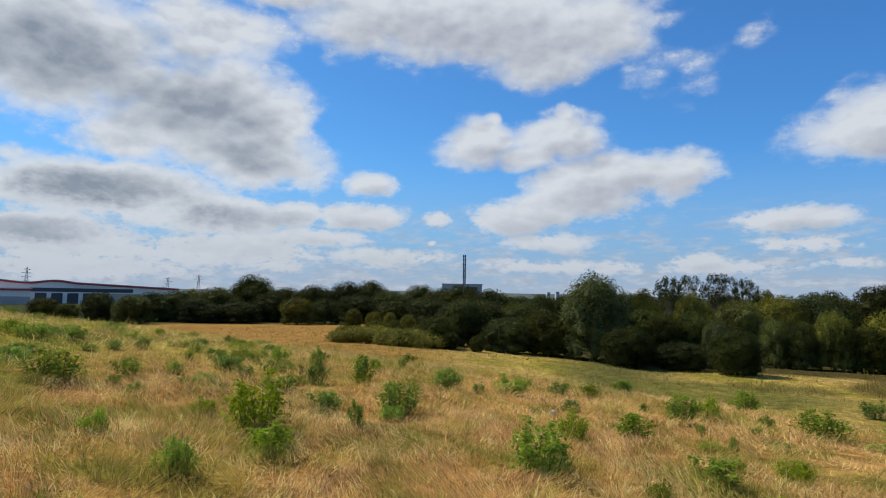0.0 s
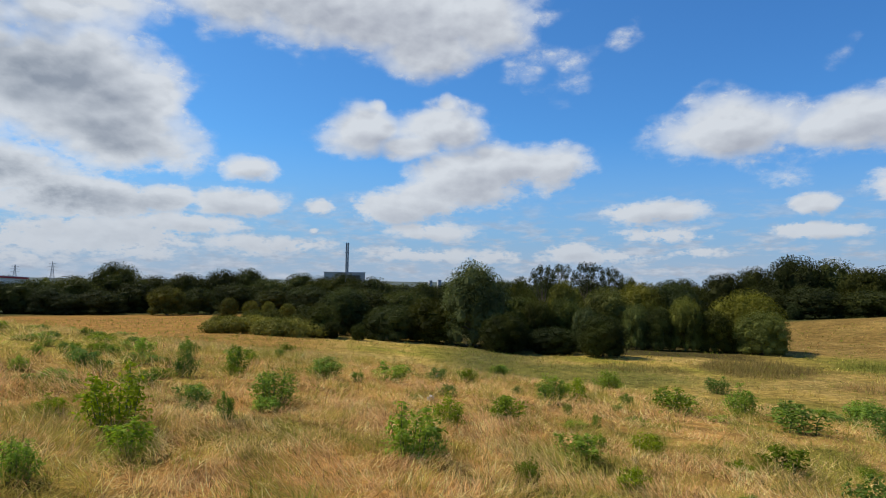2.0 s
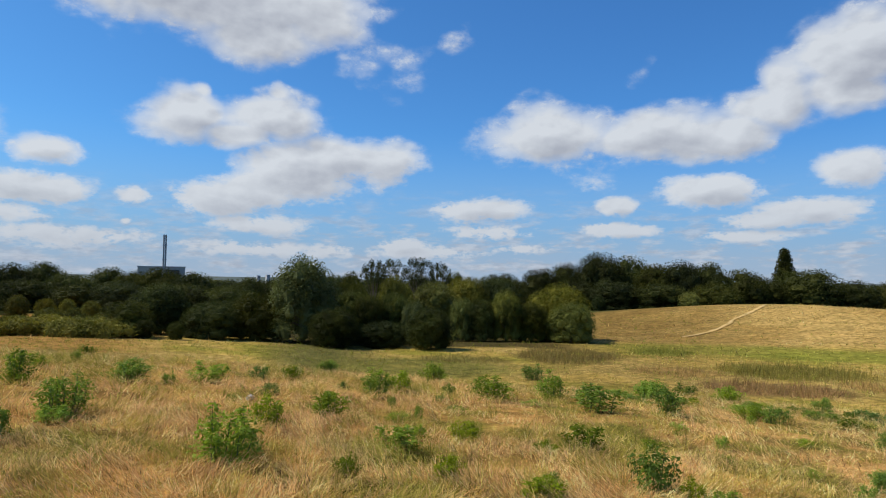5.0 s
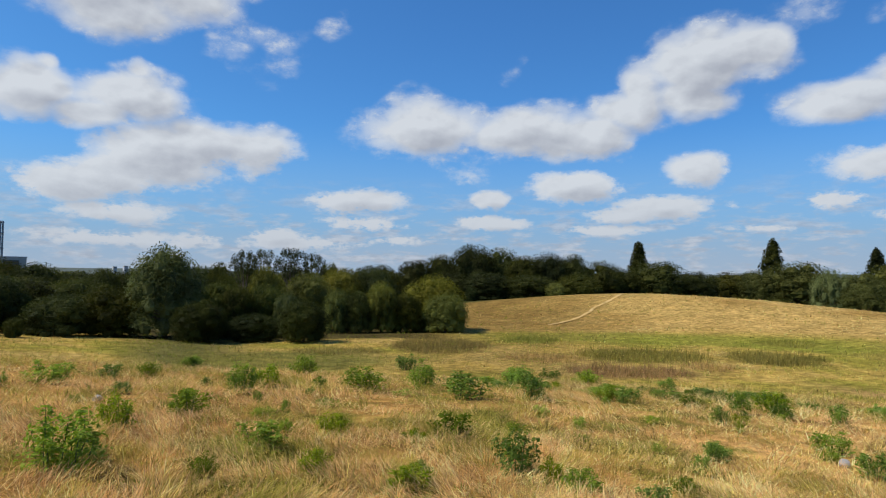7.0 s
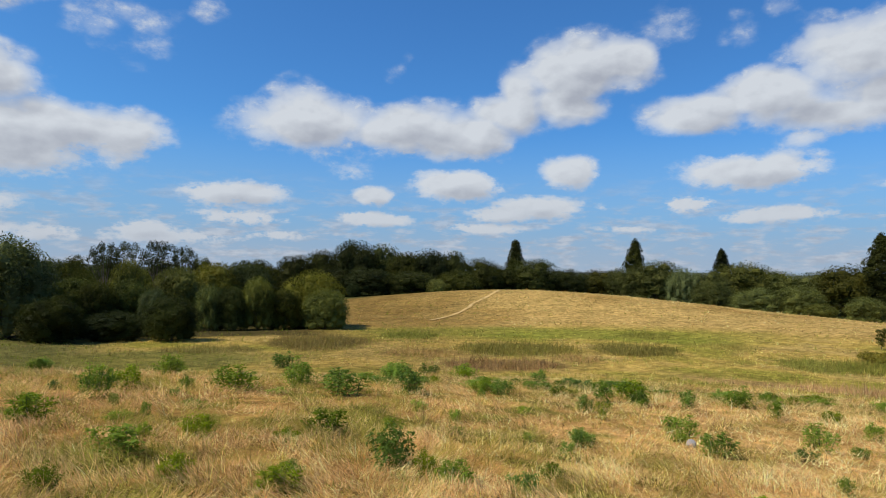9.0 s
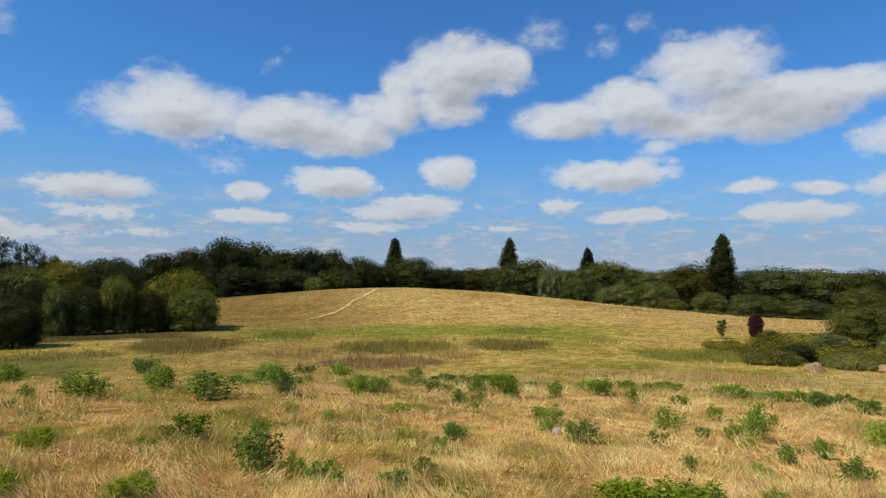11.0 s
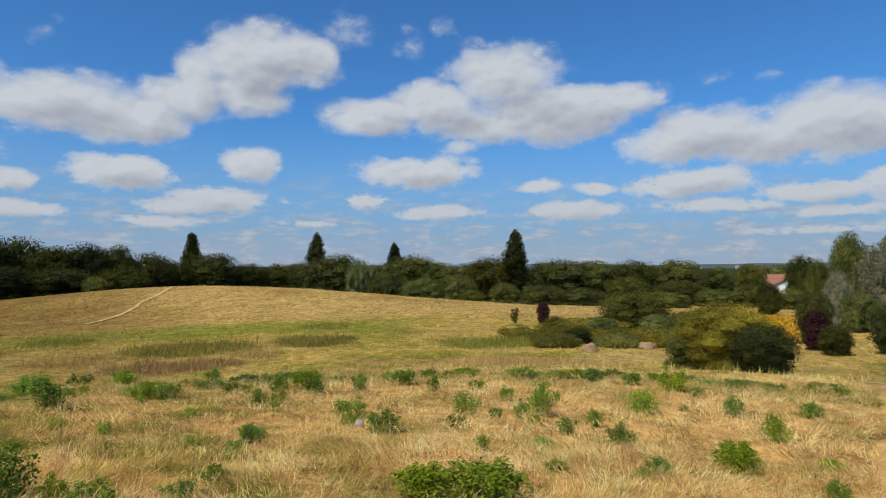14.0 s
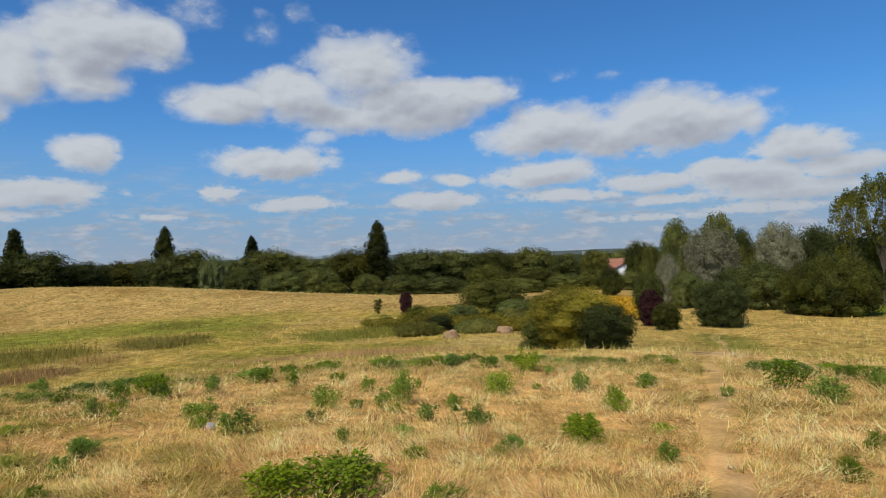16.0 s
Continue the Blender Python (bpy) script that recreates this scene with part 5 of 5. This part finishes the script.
def stone(x, y, size, label):
    bm = bmesh.new()
    bmesh.ops.create_icosphere(bm, subdivisions=2, radius=0.5)
    for v in bm.verts:
        k = 1 + 0.5 * noise.noise(v.co * 2.3 + Vector((x * 3, y, 0)))
        v.co = Vector((v.co.x * k, v.co.y * k * 0.75, v.co.z * k * 0.7)) * size
    me = bpy.data.meshes.new("stone")
    bm.to_mesh(me)
    bm.free()
    me.materials.append(STONE)
    ob = new("stone", me)
    ob.matrix_basis = pose(x, y, float(ground(x, y)) + size * 0.28, 0, 0, x * 40)
    tagged(ob, label, "stone")


stone(1.8, 10.2, 0.15, "pale stone lying among weeds in grass")
stone(9.2, 3.4, 0.19, "pale pinkish stone beside a green weed")
stone(2.9, 15.5, 0.14, "small white stone in dry grass")


# ---- buildings and towers in the distance ----
def box(bm, x0, x1, y0, y1, z0, z1):
    v = [bm.verts.new((x, y, z)) for z in (z0, z1) for x, y in ((x0, y0), (x1, y0), (x1, y1), (x0, y1))]
    for f in ((0, 3, 2, 1), (4, 5, 6, 7), (0, 1, 5, 4), (1, 2, 6, 5), (2, 3, 7, 6), (3, 0, 4, 7)):
        bm.faces.new([v[i] for i in f])


def box_part(name, parent, mat, *dims, label=""):
    bm = bmesh.new()
    box(bm, *dims)
    return bm_part(name, bm, mat, parent, label)


def humps(u, crest, fall):
    """Front profile of the long roof: two low swells, then a straight fall."""
    if u < 0.32:
        return crest * math.sin(math.pi * u / 0.32) ** 2
    if u < 0.55:
        return crest * math.sin(math.pi * (u - 0.32) / 0.23) ** 2
    return -fall * (u - 0.55) / 0.45


def wave_slab(bm, x0, x1, y0, y1, z, crest, fall, thick, foot=None):
    """A slab that follows the swells; with foot, a wall down to that height."""
    cols = []
    for k in range(49):
        u = k / 48
        x, zz = x0 + (x1 - x0) * u, z + humps(u, crest, fall)
        low = zz - thick if foot is None else foot
        cols.append([bm.verts.new(q) for q in ((x, y0, low), (x, y0, zz), (x, y1, zz), (x, y1, low))])
    for a, b in zip(cols, cols[1:]):
        for i in range(4):
            j = (i + 1) % 4
            bm.faces.new((a[i], a[j], b[j], b[i]))
    bm.faces.new(cols[0])
    bm.faces.new(cols[-1][::-1])
    bmesh.ops.recalc_face_normals(bm, faces=bm.faces)


def warehouse(az, d, turn, length, depth, eave, crest, fall, label, band, doors):
    """Long shed with pale upper cladding, a dark band, dock doors and a red roof edge. x runs along its front."""
    root = new("warehouse")
    x, y, z = spot_at(az, d)
    root.matrix_basis = pose(x, y, z, 0, 0, turn)
    box_part("lower_wall", root, CLAD_GREY, 0, length, 0, depth, -2, eave * 0.5)
    bm = bmesh.new()
    wave_slab(bm, 0, length, -0.12, depth, eave - 0.62, crest, fall, 0, eave * 0.5)
    bm_part("upper_wall", bm, CLAD_WHITE, root, "pale metal cladding")
    if band:
        box_part("dark_band", root, CLAD_DARK, length * band[0], length * band[1], -0.4, 0.4, eave * 0.56, eave * 0.74, label="dark glazed band")
        box_part("door_surround", root, CLAD_WHITE, length * band[0], length * (band[0] + 0.30), -0.3, 0.3, -1, eave * 0.555, label="white dock surround")
    for k in range(doors):
        x0 = length * (band[0] + 0.02 + 0.27 * k / doors)
        box_part("dock_door", root, CLAD_DARK, x0, x0 + length * 0.27 / doors - 1.6, -0.42, 0.3, -0.5, eave * 0.50)
    for dz, thick, mat, nm, ov in ((0.0, 0.62, TRIM_RED, "roof_edge", 0.7), (0.25, 0.24, ROOF_GREY, "roof", 0.4)):
        bm = bmesh.new()
        wave_slab(bm, -ov, length + ov, -ov, depth + ov, eave + dz, crest, fall, thick)
        bm_part(nm, bm, mat, root, "red roof edge" if nm == "roof_edge" else "pale curved roof")
    tagged(root, label, "warehouse")


warehouse(-38.5, 290, 37.6, 81, 50, 8.2, 0.95, 1.6, "long pale warehouse with a red-edged swelling roof behind trees", (0.33, 0.78), 4)
warehouse(-39.6, 268, 34.0, 30, 16, 5.5, 0.0, 0.0, "low grey warehouse with a red roof edge beside a longer shed", (), 0)


def power_plant(az, d):
    root = new("power_plant")
    x, y, z = spot_at(az, d)
    root.matrix_basis = pose(x, y, z, 0, 0, -az)
    box_part("hall", root, CLAD_GREY, -19, 19, 0, 40, -1, 17.6)
    box_part("roof", root, ROOF_GREY, -19.5, 19.5, -0.5, 40.5, 17.6, 18.3)
    box_part("annex", root, CLAD_DARK, -4, 14, -8, -0.02, -1, 15.2)
    tagged(root, "grey industrial hall seen over the trees", "building")
    stack = new("chimney_stack")
    sx, sy, sz = spot_at(1.98, 592)
    stack.matrix_basis = pose(sx, sy, sz, 0, 0, -2)
    for dx in (-0.8, 0.8):
        v, f = tube([(dx, 0, -1), (dx, 0, 20), (dx, 0, 45.5)], [0.75, 0.7, 0.68], 14)
        part("flue", mesh_of("flue", v, f, STEEL, smooth=True), stack)
    for zz in (12, 24, 36, 44):
        box_part("platform", stack, STEEL, -1.8, 1.8, -1.2, 1.2, zz, zz + 0.5)
    tagged(stack, "tall grey twin-flue chimney stack", "chimney")


power_plant(1.8, 600)


def pylon(az, d, tall):
    root = new("pylon")
    x, y, z = spot_at(az, d)
    root.matrix_basis = pose(x, y, z, 0, 0, -az + 20)
    legs = []
    for sx, sy in ((-1, -1), (1, -1), (1, 1), (-1, 1)):
        legs.append(tube([(sx * 3.2, sy * 3.2, -1), (sx * 1.1, sy * 1.1, tall * 0.6), (sx * 0.15, sy * 0.15, tall)], [0.24, 0.2, 0.14], 4))
    lv, lf = join(legs)
    part("legs", mesh_of("legs", lv, lf, STEEL), root)
    braces = []
    for k in range(7):
        z0, z1 = tall * 0.09 * k, tall * 0.09 * (k + 1)
        a, b = 3.2 - 2.1 * z0 / (tall * 0.6), 3.2 - 2.1 * z1 / (tall * 0.6)
        for p, q in (((-a, -a, z0), (b, -b, z1)), ((a, -a, z0), (-b, -b, z1)), ((-a, a, z0), (-b, -b, z1)), ((a, -a, z0), (b, b, z1))):
            braces.append(tube([p, q], [0.09, 0.09], 4))
    bv, bf = join(braces)
    part("braces", mesh_of("braces", bv, bf, STEEL), root)
    for zz, half in ((0.64, 5.5), (0.77, 6.5), (0.9, 4.5)):
        v, f = join([tube([(-half, 0, tall * zz), (0, 0, tall * zz + 1.2), (half, 0, tall * zz)], [0.12, 0.2, 0.12], 4),
                     tube([(-half, 0, tall * zz), (half, 0, tall * zz)], [0.1, 0.1], 4)])
        part("cross_arm", mesh_of("cross_arm", v, f, STEEL), root)
    tagged(root, "grey steel lattice electricity pylon on the horizon", "pylon")


pylon(-33.5, 900, 33)
pylon(-23.6, 980, 27)
pylon(-21.2, 940, 31)


def house(az, d, turn, wide, deep, eave, ridge, label):
    root = new("house")
    x, y, z = spot_at(az, d)
    root.matrix_basis = pose(x, y, z, 0, 0, turn)
    bm = bmesh.new()
    box(bm, -wide / 2, wide / 2, -deep / 2, deep / 2, -0.5, eave)
    for sx in (-1, 1):
        a = [bm.verts.new((sx * wide / 2, s * deep / 2, eave)) for s in (-1, 1)] + [bm.verts.new((sx * wide / 2, 0, ridge - 0.1))]
        bm.faces.new(a if sx > 0 else a[::-1])
    wall = bm_part("wall", bm, RENDER_WHITE, root, "white rendered wall")
    bm = bmesh.new()
    o = 0.35
    for s in (-1, 1):
        p = [(-wide / 2 - o, s * (deep / 2 + o), eave - 0.25), (wide / 2 + o, s * (deep / 2 + o), eave - 0.25), (wide / 2 + o, 0, ridge), (-wide / 2 - o, 0, ridge)]
        lo = [bm.verts.new(q) for q in p]
        hi = [bm.verts.new((q[0], q[1], q[2] + 0.22)) for q in p]
        bm.faces.new(lo), bm.faces.new(hi[::-1])
        for i in range(4):
            bm.faces.new((lo[i], lo[(i + 1) % 4], hi[(i + 1) % 4], hi[i]))
    bmesh.ops.recalc_face_normals(bm, faces=bm.faces)
    roof = bm_part("roof", bm, ROOF_TILE, root, "weathered red tiled roof")
    box_part("chimney", roof, ROOF_TILE, -wide * 0.3, -wide * 0.3 + 0.8, -0.4, 0.4, ridge - 0.5, ridge + 0.9)
    for k in range(3):
        x0 = -wide / 2 + wide * (0.12 + 0.3 * k)
        w = box_part("window", root, PANE_DARK, x0, x0 + 1.1, -deep / 2 - 0.04, -deep / 2 + 0.1, 1.0, 2.1, label="dark window")
        box_part("sill", w, RENDER_WHITE, x0 - 0.1, x0 + 1.2, -deep / 2 - 0.12, -deep / 2 - 0.045, 0.9, 1.0)
    tagged(root, label, "house")


house(103.6, 140, -85, 7.5, 6.0, 2.9, 4.5, "white house with a weathered red tiled roof among trees")
house(104.9, 136, -15, 6.0, 6.0, 2.5, 4.0, "white gabled house with a red roof among trees")


def tower_block(az, d, wide, tall, storeys, label):
    """A plain far block with a window strip on each storey."""
    root = new("tower_block")
    x, y, z = spot_at(az, d)
    root.matrix_basis = pose(x, y, z, 0, 0, -az + 12)
    box_part("wall", root, ROOF_GREY, -wide / 2, wide / 2, 0, 14, -2, tall)
    box_part("roof", root, ROOF_GREY, -wide / 2 - 0.3, wide / 2 + 0.3, -0.3, 14.3, tall, tall + 0.8)
    for k in range(storeys):
        z0 = tall * (k + 0.35) / storeys
        box_part("window_strip", root, PANE_DARK, -wide * 0.45, wide * 0.45, -0.15, 0.2, z0, z0 + tall * 0.38 / storeys)
    tagged(root, label, "building")


tower_block(9.6, 1500, 7, 20, 7, "pale far tower block above the tree line")
tower_block(10.4, 1520, 8, 22, 8, "taller pale far tower block above the tree line")
for az, wide, tall in ((98.6, 4, 7), (101.3, 5, 9), (102.4, 4, 8)):
    tower_block(az, 1750, wide, tall, 4, "pale town building on the far horizon")
